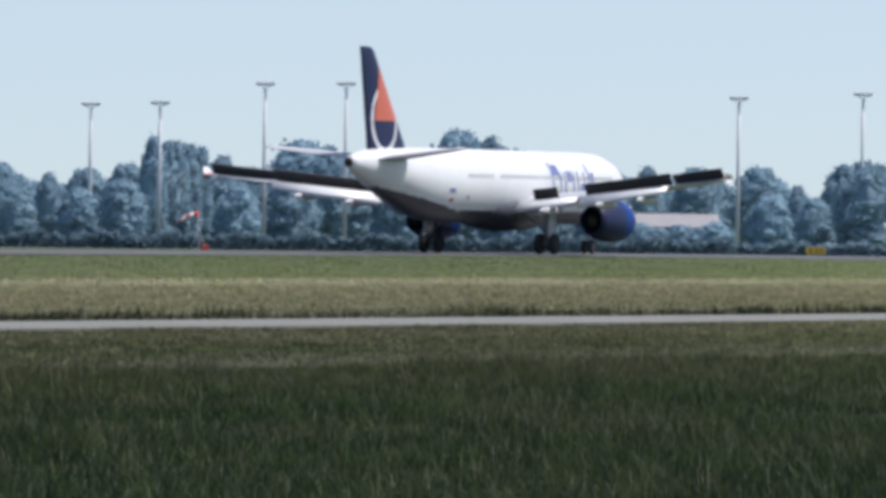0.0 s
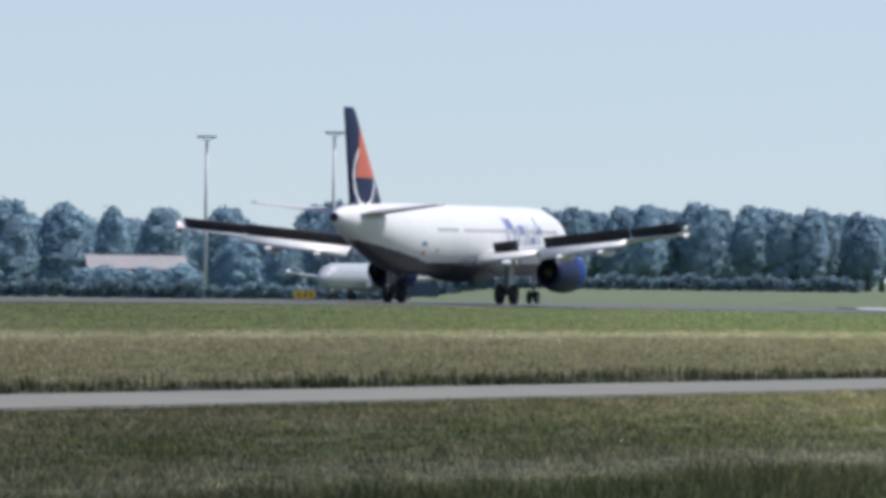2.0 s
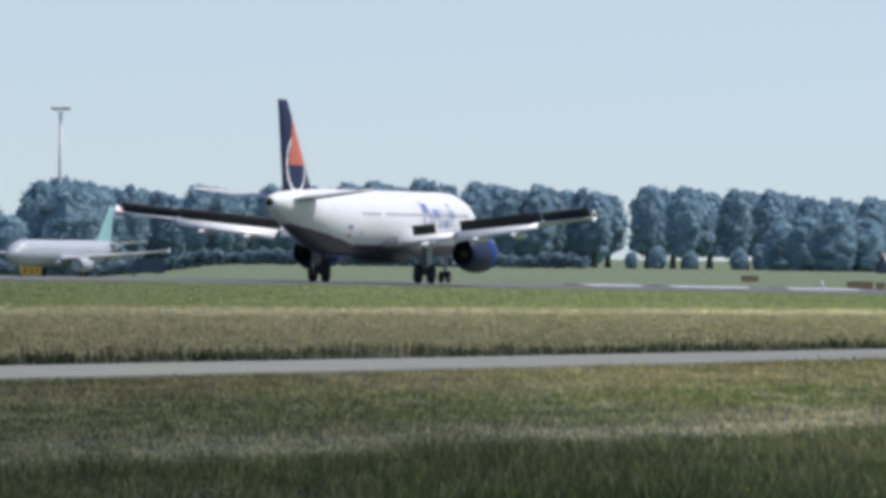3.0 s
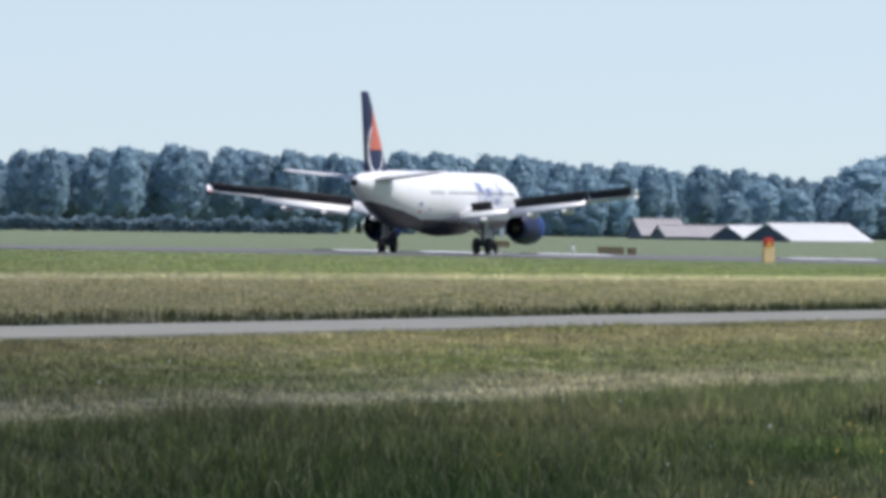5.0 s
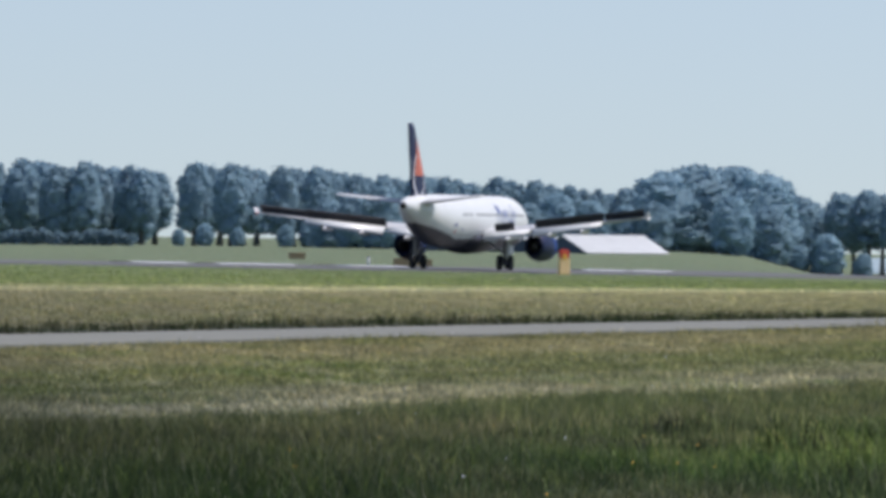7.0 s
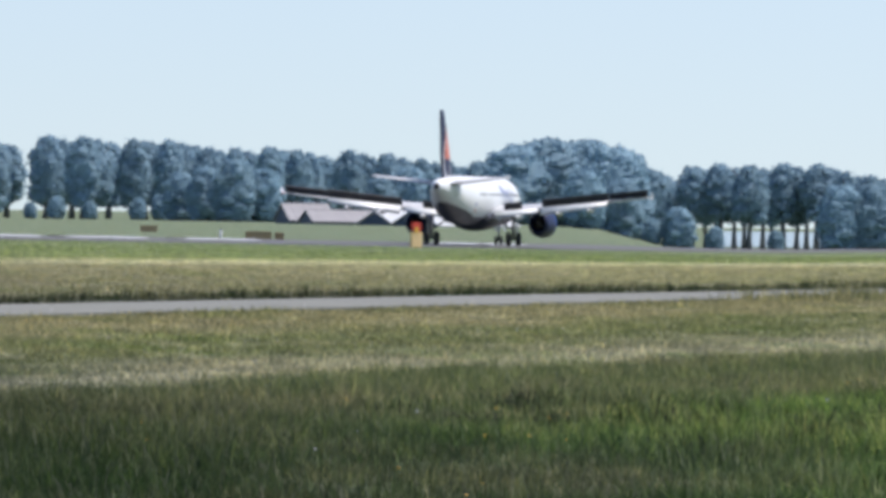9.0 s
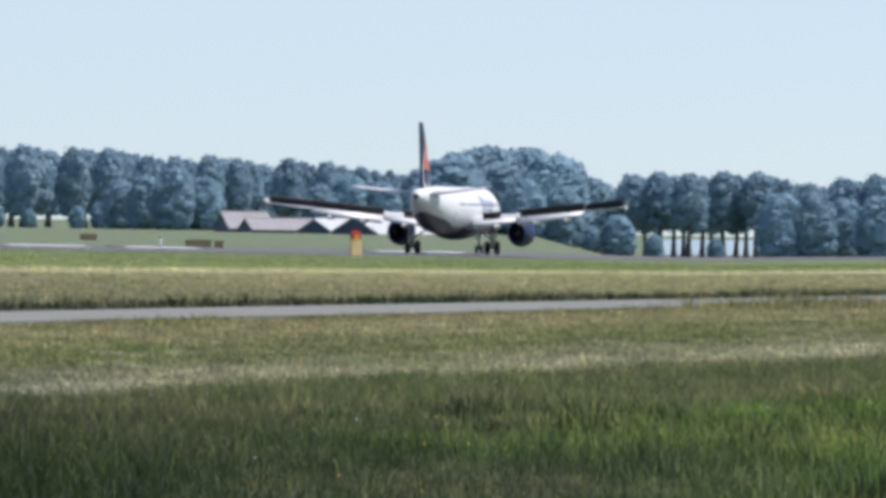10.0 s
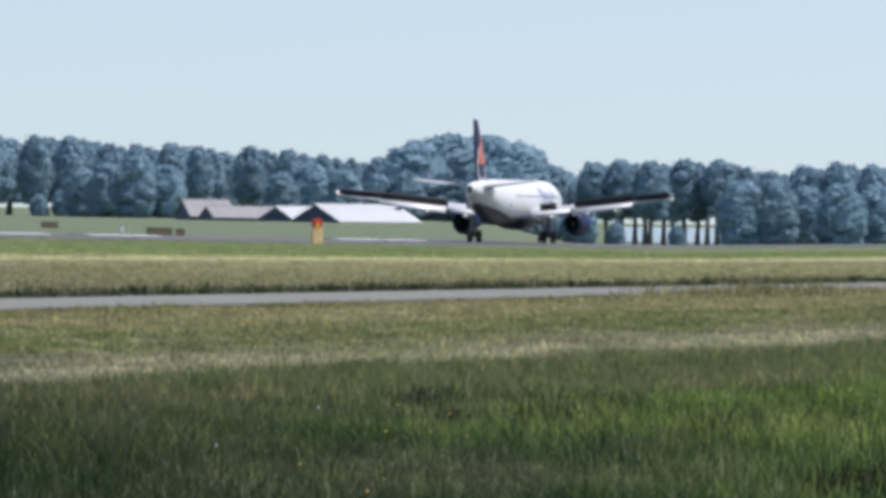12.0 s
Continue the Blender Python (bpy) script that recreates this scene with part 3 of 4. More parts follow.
        part("rim", nose_rim, leg, at=pose(fx(5.07), dy, 0.39))
    for s in (-1, 1):
        part("gear_door", mesh("gear_door", *box(fx(4.6), s * 0.42 - 0.02, 1.2, fx(3.2), s * 0.42 + 0.02, 1.95, 0.02), top), leg)
    return plane


def heading(x, y, turn, dz=0.12):
    """Pose of a thing whose own x points along a bearing."""
    return pose(x, y, height(x, y) + dz, 0, 0, 90 - turn)


jet = airliner("airliner", "white twin-engined airliner with navy belly, blue engines and orange tail", heading(3.6, 511, 22) @ Matrix.Diagonal((1, 1, 1.09, 1)), (WHITE, BELLY, NAVY, BLUE), True)


# ---- far things ----
FAR = 16400.0   # metres of distance per metre seen at this many units


def spot(u, d):
    """Ground place at bearing u (units of 1/FAR radian) and distance d."""
    a = u / FAR
    x, y = d * math.sin(a), d * math.cos(a)
    return x, y, height(x, y)


def crown_mesh(name, seed, w, z0, z1, leaves, size, material, lumps=9, taper=0.6):
    """Leaf clumps: many small bent quads over a heap of uneven lobes that climb round the trunk."""
    rng = np.random.default_rng(seed)
    h = z1 - z0
    cs, rs = [], []
    turn = rng.uniform(0, 6.3)
    for i in range(lumps):
        k = (i + 0.5) / lumps
        wide = math.sqrt(max(1 - abs(1.9 * k - 0.85) ** 2.6, 0.06)) * (1 - taper * 0.35 * k)
        rad = w * 0.5 * wide
        rr = min(rad * rng.uniform(0.40, 0.55), w * 0.22)
        rz = h * rng.uniform(0.09, 0.15)
        turn += 2.4 + rng.uniform(-0.5, 0.5)
        off = max(rad - rr * 0.85, 0.0) * rng.uniform(0.7, 1.02)
        z = min(max(z0 + h * k + rng.uniform(-0.05, 0.05) * h, z0 + rz * 0.5), z1 - rz)
        cs.append((off * math.cos(turn), off * math.sin(turn), z))
        rs.append((rr, rr, rz))
    # a loose core that fills the heart, and the leader at the top
    cs += [(0, 0, z0 + h * 0.47), (0, 0, z1 - h * 0.14)]
    rs += [(w * 0.42, w * 0.42, h * 0.46), (w * 0.2, w * 0.2, h * 0.14)]
    cs, rs = np.array(cs), np.array(rs)
    area = rs[:, 0] * rs[:, 2]
    own = rng.choice(len(cs), leaves, p=area / area.sum())
    n = rng.normal(size=(leaves, 3))
    n /= np.linalg.norm(n, axis=1)[:, None]
    wave = 1 + 0.10 * np.sin(n[:, 0] * 7 + own * 1.7) + 0.10 * np.sin(n[:, 2] * 9 + n[:, 1] * 5 + own)
    depth = rng.uniform(0.82, 1.05, leaves) * wave + rng.normal(0, 0.04, leaves)
    c = cs[own] + rs[own] * n * depth[:, None]
    # leaves turn outward and up to the light
    m = n * 0.25 + np.array([0, 0, 0.2]) + rng.normal(size=(leaves, 3)) * 0.7
    t = rng.normal(size=(leaves, 3))
    u = np.cross(m, t)
    u /= np.linalg.norm(u, axis=1)[:, None] + 1e-6
    v = np.cross(m, u)
    v /= np.linalg.norm(v, axis=1)[:, None] + 1e-6
    s = size * rng.uniform(0.5, 1.3, leaves)[:, None]
    verts = np.zeros((leaves * 4, 3))
    for i, (p, q) in enumerate(((-1, -0.6), (0.9, -0.8), (1.0, 0.7), (-0.7, 0.9))):
        verts[i::4] = c + u * s * p + v * s * q
    faces = np.arange(leaves * 4).reshape(-1, 4).tolist()
    # a rough, uneven hull in each lobe under the outer leaves, added to lighten the gaps
    verts = [tuple(p) for p in verts]
    for (cx, cy, cz), (rx, ry, rz) in zip(cs, rs):
        rings = []
        for a in (0.12, 0.5, 0.95, 1.4, 1.85, 2.3, 2.75, 3.02):
            ring = []
            for j in range(14):
                b = j * math.pi / 7
                k = 0.90 * (1 + 0.10 * math.sin(3 * b + 5 * a + cx) + rng.uniform(-0.1, 0.1))
                ring.append((cx + rx * k * math.sin(a) * math.cos(b), cy + ry * k * math.sin(a) * math.sin(b), cz - rz * k * math.cos(a)))
            rings.append(ring)
        cv, cf = loft(rings)
        o = len(verts)
        verts += cv
        faces += [tuple(i + o for i in q) for q in cf]
    return mesh(name, verts, faces, material)


def trunk_mesh(seed, h, r):
    rng = random.Random(seed)
    rings, x, y = [], 0.0, 0.0
    for i in range(6):
        k = i / 5
        rings.append([(x + r * (1.25 - k if i else 1.6) * math.cos(a), y + r * (1.25 - k if i else 1.6) * math.sin(a), h * k - 0.3) for a in [j * math.pi / 4 for j in range(8)]])
        x, y = x + rng.uniform(-0.2, 0.2), y + rng.uniform(-0.2, 0.2)
    return mesh("trunk", *loft(rings), BARK, True)


def tree(name, label, seed, w, h, bare, leaves, size, material, lumps=9, taper=0.6):
    """A tree of that crown width and height, with the trunk bare up to a height."""
    t = thing(name, label, "tree", pose(0, -600, -60))
    part("trunk", trunk_mesh(seed, h * 0.9, 0.028 * h), t)
    lrng = random.Random(seed)
    for i in range(4):
        a, z, l = lrng.uniform(0, 6.3), h * lrng.uniform(0.3, 0.75), h * 0.2
        part("limb", mesh("limb", *rod((0, 0, z), (l * math.cos(a), l * math.sin(a), z + l * 0.9), 0.008 * h, 5), BARK, True), t)
    part("crown", crown_mesh("crown", seed, w, bare, h, leaves, size, material, lumps, taper), t)
    return t


POPLARS = [tree("poplar", "poplar in a shelter row, its green paled by haze in the colour", 11 + i, 8.6, 16.0, 3.0, 4600, 0.23, LEAF, 26, 0.6) for i in range(6)]
TALLS = [tree("poplar", "poplar with a long bare trunk, its green paled by haze in the colour", 71 + i, 8.6, 16.0, 5.2 + 0.5 * i, 4200, 0.23, LEAF, 22, 0.6) for i in range(3)]
ROUNDS = [tree("broadleaf_tree", "dense round-crowned tree, its green paled by haze in the colour", 31 + i, 13.0, 15.0, 0.0, 6500, 0.25, LEAF_DARK, 42, 0.6) for i in range(4)]
SLIMS = [tree("slim_poplar", "narrow upright poplar, its green paled by haze in the colour", 51 + i, 5.5, 17.0, 1.0, 3000, 0.21, LEAF_DARK, 20, 0.75) for i in range(2)]
used = set()


def plant(kinds, u, d, top_v, width=1.0, i=0):
    """A tree whose top shows at top_v above or below the level of u, scaled to reach it."""
    src = kinds[i % len(kinds)]
    x, y, z = spot(u, d)
    tall = {"p": 16.0, "b": 15.0, "s": 17.0}[src.name[0]]
    want = EYE + (-35.7 - top_v) * d / FAR - z
    k = want / tall
    m = pose(x, y, z, 0, 0, (i * 73) % 360) @ Matrix.Diagonal((k * width, k * width, k, 1))
    if src.name not in used:
        used.add(src.name)
        src.matrix_basis = m
        return src
    return copy_thing(src, m @ Matrix.Diagonal((*[1 / c for c in src.scale], 1)))


# crown tops as (bearing, top), west to east
ROW_WEST = [(-1112, -167), (-1040, -164), (-947, -159), (-889, -148), (-832, -138), (-782, -138), (-695, -122), (-624, -130), (-552, -138), (-379, -155), (-322, -134), (-236, -185), (-185, -177), (-63, -137), (52, -206), (109, -195), (210, -155), (310, -152), (397, -147), (483, -144), (598, -145), (670, -113)]
ROW_MID = [(752, -154), (792, -160), (842, -151), (912, -146), (962, -137), (1032, -150), (1072, -143), (1162, -152), (1212, -155), (1292, -156), (1342, -160), (1422, -165), (1522, -162), (1562, -155), (1632, -158), (1712, -151), (1827, -158), (1892, -157), (1982, -155), (2042, -153), (2112, -141), (2162, -140), (2222, -143), (2272, -138)]
ROW_EAST = [(2362, -140), (2432, -134), (2492, -126), (2542, -119), (2612, -123), (2662, -153), (2712, -164), (2782, -163), (2827, -151), (2882, -116), (2972, -119), (3022, -123), (3072, -122), (3132, -126), (3192, -125), (3242, -111), (3282, -106), (3342, -117), (3402, -125), (3462, -120), (3522, -119), (3582, -124), (3642, -121)]
rng = random.Random(5)
for n, (u, v) in enumerate(ROW_WEST):
    plant(ROUNDS if n % 3 else POPLARS, u, 1900 + rng.uniform(-40, 60), v, 0.85, n)
    plant(ROUNDS, u + 28, 1990 + rng.uniform(-30, 30), v + 22, 1.0, n + 1)
for n, (u, v) in enumerate(((-505, -190), (-480, -180), (-462, -182), (-440, -176), (-418, -172))):
    plant(SLIMS, u, 1850 + 8 * n, v, 1.0, n)
for n, (u, v) in enumerate(ROW_MID):
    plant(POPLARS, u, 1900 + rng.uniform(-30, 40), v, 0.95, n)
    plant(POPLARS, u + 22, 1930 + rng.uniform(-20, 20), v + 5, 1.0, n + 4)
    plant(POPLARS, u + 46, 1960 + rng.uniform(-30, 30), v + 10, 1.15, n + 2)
for n, (u, v) in enumerate(ROW_EAST):
    wide = 1.0 if abs(u - 2740) > 150 else 1.35
    row = TALLS if 2920 < u < 3235 else POPLARS
    plant(row if not 2600 < u < 2900 else ROUNDS, u, 1900 + rng.uniform(-30, 40), v, wide, n)
    plant(row, u + 24, 1930 + rng.uniform(-20, 20), v + 6, 0.95, n + 5)
    plant(row, u + 42, 1965 + rng.uniform(-30, 30), v + 14, 1.0, n + 3)
# denser trees that close the rows
for n, u in enumerate(range(-1140, 3700, 42)):
    if 1730 < u < 2050 or 2930 < u < 3235:
        continue
    row = ROW_WEST + ROW_MID + ROW_EAST
    v = min(row, key=lambda q: abs(q[0] - u))[1]
    plant(ROUNDS, u, 2030 + rng.uniform(-30, 30), v + rng.uniform(16, 34), 0.8, n)
# rounder, lower trees before the rows
for n, (u, v) in enumerate(((2065, -98), (2110, -108), (2160, -120), (2215, -104), (2420, -95), (2470, -112), (2530, -100), (2590, -92), (2640, -100), (2780, -110), (2850, -95), (3235, -88), (3290, -92), (3350, -80), (3410, -86), (3470, -80), (3540, -84),
                            (-960, -110), (-860, -90), (-760, -95), (-640, -95), (-560, -110), (-350, -100), (-250, -120), (60, -120), (140, -130), (620, -95), (700, -90), (800, -150), (840, -145))):
    plant(ROUNDS, u, 1820 + rng.uniform(-20, 20), v, 1.0, n + 1)
# shrubs before the low building
for n, (u, v) in enumerate(((352, -36), (385, -42), (420, -34), (455, -40), (492, -35), (522, -46))):
    plant(ROUNDS, u, 1785, v, 1.5, n)
# low scrub between the trunks
for n, (u, v) in enumerate(((1800, -40), (1846, -52), (1905, -44), (1990, -50), (2030, -56), (2868, -34), (2900, -26), (2948, -46), (3012, -12), (3120, -8), (3222, -30))):
    plant(ROUNDS, u, 1872 + rng.uniform(-8, 8), v, 1.1, n)


# a mirror sheet added to imitate the mirage of sky under the trees
def mirage_sheet():
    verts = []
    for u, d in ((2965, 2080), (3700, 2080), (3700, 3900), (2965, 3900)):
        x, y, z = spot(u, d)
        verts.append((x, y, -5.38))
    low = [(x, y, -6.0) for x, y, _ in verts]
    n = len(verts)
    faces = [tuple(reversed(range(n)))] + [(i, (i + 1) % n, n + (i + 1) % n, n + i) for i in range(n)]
    ob = new("water", mesh("water", verts + low, faces, MIRAGE))
    tagged(ob, "mirror sheet behind the poplars, standing in for a heat mirage", "water", kind="structure")


mirage_sheet()


def hedge(u0, u1, d, tall, seed, label):
    """A long clipped belt of shrubs: leaf clumps over a band."""
    g = np.random.default_rng(seed)
    n = int((u1 - u0) * d / FAR * 70)
    us = g.uniform(u0, u1, n)
    ds = d + g.uniform(-1.6, 1.6, n)
    x, y = ds * np.sin(us / FAR), ds * np.cos(us / FAR)
    top = tall * (0.85 + 0.15 * np.sin(us * 0.05) + 0.1 * np.sin(us * 0.23 + 1))
    z = np.array([height(a, b) for a, b in zip(x, y)]) + top * g.uniform(0.0, 1.0, n) ** 0.7
    c = np.stack([x, y, z], 1)
    a, b = g.normal(size=(n, 3)), g.normal(size=(n, 3))
    a /= np.linalg.norm(a, axis=1)[:, None]
    b /= np.linalg.norm(b, axis=1)[:, None]
    s = 0.5 * g.uniform(0.6, 1.3, n)[:, None]
    verts = np.empty((n * 4, 3))
    verts[0::4], verts[1::4], verts[2::4], verts[3::4] = c + a * s, c + b * s, c - a * s, c - b * s
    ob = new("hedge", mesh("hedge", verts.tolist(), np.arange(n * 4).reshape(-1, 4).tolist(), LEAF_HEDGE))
    tagged(ob, label, "hedge", kind="stuff")


hedge(1000, 1721, 1750, 2.9, 3, "long clipped hedge before the trees, haze put into its leaf colour")
hedge(-1200, 560, 1760, 3.4, 4, "belt of shrubs along the airfield fence, haze put into its leaf colour")
hedge(520, 1010, 1790, 3.0, 5, "belt of shrubs along the airfield fence, haze put into its leaf colour")


def flood_mast(u, d, head):
    """A tall tapered lighting mast with a crossbar of floodlights."""
    x, y, z = spot(u, d)
    tall = EYE + (-41.7 - head) * d / FAR - z
    t = thing("light_mast", "tall grey steel floodlight mast", "light mast", pose(x, y, z, 0, 0, -math.degrees(u / FAR)), "masts along the apron")
    v, f = loft([[(r * math.cos(a), r * math.sin(a), zz) for a in [j * math.pi / 6 for j in range(12)]] for zz, r in ((0, 0.46), (tall * 0.5, 0.38), (tall * 0.97, 0.27))])
    part("pole", mesh("pole", v, f, GALV, True), t)
    v, f = box(-0.9, -0.7, 0, 0.9, 0.7, 0.6, 0.08)
    part("base", mesh("base", v, f, WALL_PALE), t)
    part("crossbar", mesh("crossbar", *join(rod((-1.7, 0, tall - 0.6), (1.7, 0, tall - 0.6), 0.12), rod((-1.2, 0, tall - 0.6), (0, 0, tall - 1.5), 0.06), rod((1.2, 0, tall - 0.6), (0, 0, tall - 1.5), 0.06)), GALV), t)
    lamp = mesh("floodlight", *box(-0.32, -0.25, -0.28, 0.32, 0.25, 0.28, 0.05), GALV)
    for k in (-1.6, -0.85, 0.85, 1.6):
        part("floodlight", lamp, t, at=pose(k, -0.2, tall - 0.28, 20))
    part("floodlight", lamp, t, at=pose(0, 0.1, tall - 0.3, 10))


for u, head in ((-620, -256), (-494, -260), (-303, -297), (-155, -299), (561, -281), (787, -291)):
    flood_mast(u, 1830, head)


def gable_house(name, label, category, u, d, turn, width, length, eave, ridge, wall, roof, base=0.0):
    """A low building with thick walls and a pitched sheet roof with overhang; own x runs along the ridge."""
    x, y, z = spot(u, d)
    t = thing(name, label, category, pose(x, y, z + base, 0, 0, turn))
    w, l = width / 2, length / 2
    for s in (-1, 1):
        v, f = box(-l, s * w - 0.12, -0.3, l, s * w + 0.12, eave, 0.02)
        part("wall", mesh("wall", v, f, wall), t)
        prof = [(-w + 0.13, -0.3), (w - 0.13, -0.3), (w - 0.13, eave), (0, ridge - 0.05), (-w + 0.13, eave)]
        v = [(s * l - 0.12, a, b) for a, b in prof] + [(s * l + 0.12, a, b) for a, b in prof]
        f = [(4, 3, 2, 1, 0), (5, 6, 7, 8, 9)] + [(i, (i + 1) % 5, 5 + (i + 1) % 5, 5 + i) for i in range(5)]
        gable = part("gable_wall", mesh("gable_wall", v, f, wall), t)
        v, f = box(s * l + s * 0.13 - 0.04, -1.6, 0, s * l + s * 0.13 + 0.04, 1.6, eave * 0.85, 0.02)
        part("door", mesh("door", v, f, WALL_DARK), gable)
        k = (ridge - eave) / w
        ov = 0.5
        v, f = slab([(-l - 0.4, 0, ridge + 0.1), (l + 0.4, 0, ridge + 0.1), (l + 0.4, s * (w + ov), eave + 0.1 - ov * k), (-l - 0.4, s * (w + ov), eave + 0.1 - ov * k)], 0.14, (0, 0, 1))
        slope = part("roof", mesh("roof", v, f, roof), t)
        for i in range(int(length / 1.2) + 1):
            xx = -l + i * 1.2
            v, f = rod((xx, s * 0.1, ridge + 0.28 - 0.1 * k), (xx, s * (w + ov - 0.05), eave + 0.28 - ov * k), 0.045, 5)
            part("roof_rib", mesh("roof_rib", v, f, roof), slope)
    v, f = rod((-l - 0.4, 0, ridge + 0.24), (l + 0.4, 0, ridge + 0.24), 0.14)
    part("ridge_cap", mesh("ridge_cap", v, f, roof), t)
    return t


gable_house("barn", "dark blue barn with a pale sheet-metal roof", "barn", 2552, 1600, 35, 11.5, 19, 0.8, 3.5, WALL_DARK, ROOF_WHITE, -0.6)
gable_house("barn", "small dark blue barn with a pale sheet-metal roof", "barn", 2446, 1625, 38, 8.5, 10, 0.8, 3.0, WALL_DARK, ROOF_WHITE, -0.6)
gable_house("farm_shed", "long low shed with a grey fibre-cement roof", "shed", 2352, 1640, 8, 9, 13, 1.0, 2.8, WALL_DARK, ROOF_GREY, -0.5)
gable_house("farm_shed", "long low shed with a grey fibre-cement roof", "shed", 2285, 1660, 8, 10, 8, 1.2, 3.9, WALL_DARK, ROOF_GREY, -0.5)
gable_house("hangar", "long low building with a grey roof behind shrubs", "building", 436, 1810, 4, 14, 19, 5.6, 8.0, WALL_DARK, ROOF_GREY)
for u, w in ((1290, 5), (1500, 5), (1585, 7), (1640, 4)):
    gable_house("cottage", "small pale farmhouse half hidden by trees", "house", u, 2060, 12, 6, w, 2.8, 4.6, WALL_PALE, ROOF_WHITE)


def runway_bar(u0, u1, off, half):
    """Mirage glitter painted as a white bar along the runway between two bearings, so many metres west of its middle.
    """
    x, y, s = RUN_X - off * math.cos(RUN_TURN), RUN_Y + off * math.sin(RUN_TURN), []
    for u in (u0, u1):
        ta = math.tan(u / FAR)
        s.append((ta * y - x) / (RX - ta * RY))
    strip("runway_marking", x, y, RUN_TURN, half, tuple(s), 0.12, 0.03, RING, "white bar on the runway, standing in for mirage glitter", "marking", 8)


for u0, u1 in ((1700, 1800), (1850, 1990), (2060, 2190), (2505, 2580), (2592, 2660)):
    runway_bar(u0, u1, 11, 1.1)


def runway_marker():
    x, y, z = spot(2483, 745)
    t = thing("marker_board", "upright pale yellow marker board with a red top beside the runway", "sign", pose(x, y, z, 0, 0, 26))
    v, f = box(-0.52, -0.14, 0.12, 0.52, 0.14, 1.42, 0.04)
    part("board", mesh("board", v, f, CREAM), t)
    v, f = box(-0.50, -0.16, 1.424, 0.46, 0.16, 2.15, 0.10)
    part("top", mesh("top", v, f, REDPAINT), t, "red top panel")
    v, f = box(-0.22, -0.18, 1.30, 0.10, -0.165, 1.78, 0.01)
    part("label_bar", mesh("label_bar", v, f, YELLOW), t)
    for s in (-1, 1):
        v, f = rod((s * 0.4, 0, -0.2), (s * 0.4, 0, 0.2), 0.05)
        part("foot", mesh("foot", v, f, GALV), t)


def guidance_sign(u, d, w, h):
    x, y, z = spot(u, d)
    t = thing("guidance_sign", "low yellow taxiway guidance sign on short legs", "sign", pose(x, y, z, 0, 0, -3))
    v, f = box(-w / 2, -0.12, 0.2, w / 2, 0.12, 0.2 + h, 0.03)
    part("face", mesh("face", v, f, YELLOW), t)
    for k in (-0.25, 0.05, 0.3):
        v, f = box(k * w - 0.06, -0.14, 0.3, k * w + 0.06, -0.125, 0.1 + h)
        part("bar", mesh("bar", v, f, RUBBER), t)
    for s in (-1, 1):
        v, f = rod((s * w * 0.35, 0, -0.2), (s * w * 0.35, 0, 0.25), 0.05)
        part("leg", mesh("leg", v, f, GALV), t)


def crate(u, d, w, h):
    x, y, z = spot(u, d)
    t = thing("equipment_box", "low brown equipment box in the grass", "box", pose(x, y, z, 0, 0, -5))
    v, f = box(-w / 2, -0.6, -0.05, w / 2, 0.6, h, 0.04)
    part("body", mesh("body", v, f, CRATE), t)
    v, f = box(-w / 2 - 0.06, -0.66, h, w / 2 + 0.06, 0.66, h + 0.08, 0.02)
    part("lid", mesh("lid", v, f, CRATE), t)


runway_marker()
guidance_sign(737, 700, 1.6, 0.6)
crate(2204, 870, 2.4, 0.62)
crate(2241, 870, 0.8, 0.58)
crate(2010, 1000, 1.8, 0.6)


def marker_post(u, d, tall):
    x, y, z = spot(u, d)
    t = thing("marker_post", "slim white marker post with a dark cap in the far grass", "post", pose(x, y, z))
    part("post", mesh("post", *rod((0, 0, -0.2), (0, 0, tall), 0.13), RING, True), t)
    part("cap", mesh("cap", *rod((0, 0, tall), (0, 0, tall + 0.08), 0.15), SPOILER, True), t, "dark cap")


marker_post(2137, 860, 0.75)


def service_van(u, d, turn):
    x, y, z = spot(u, d)
    t = thing("service_van", "dark blue service van parked at the apron's edge", "van", pose(x, y, z, 0, 0, turn))
    part("body", mesh("body", *box(-2.6, -1.0, 0.45, 1.2, 1.0, 2.5, 0.15), WALL_DARK), t)
    cab = part("cab", mesh("cab", *loft([[(1.22, -0.98, a), (1.22, 0.98, a), (c, 0.95, a), (c, -0.95, a)] for a, c in ((0.45, 2.9), (1.25, 2.8), (1.35, 2.45), (2.3, 1.7), (2.45, 1.5))]), WALL_DARK), t)
    part("windscreen", mesh("windscreen", *slab([(2.47, -0.85, 1.4), (2.47, 0.85, 1.4), (1.77, 0.85, 2.25), (1.77, -0.85, 2.25)], 0.03, (0.7, 0, 0.7)), GLASS), cab)
    tyre, rim = wheel_meshes(0.36, 0.26)
    for xx in (-1.7, 1.9):
        for s in (-1, 1):
            part("tyre", tyre, t, at=pose(xx, s * 0.92, 0.36))
            part("rim", rim, t, at=pose(xx, s * 0.95, 0.36))


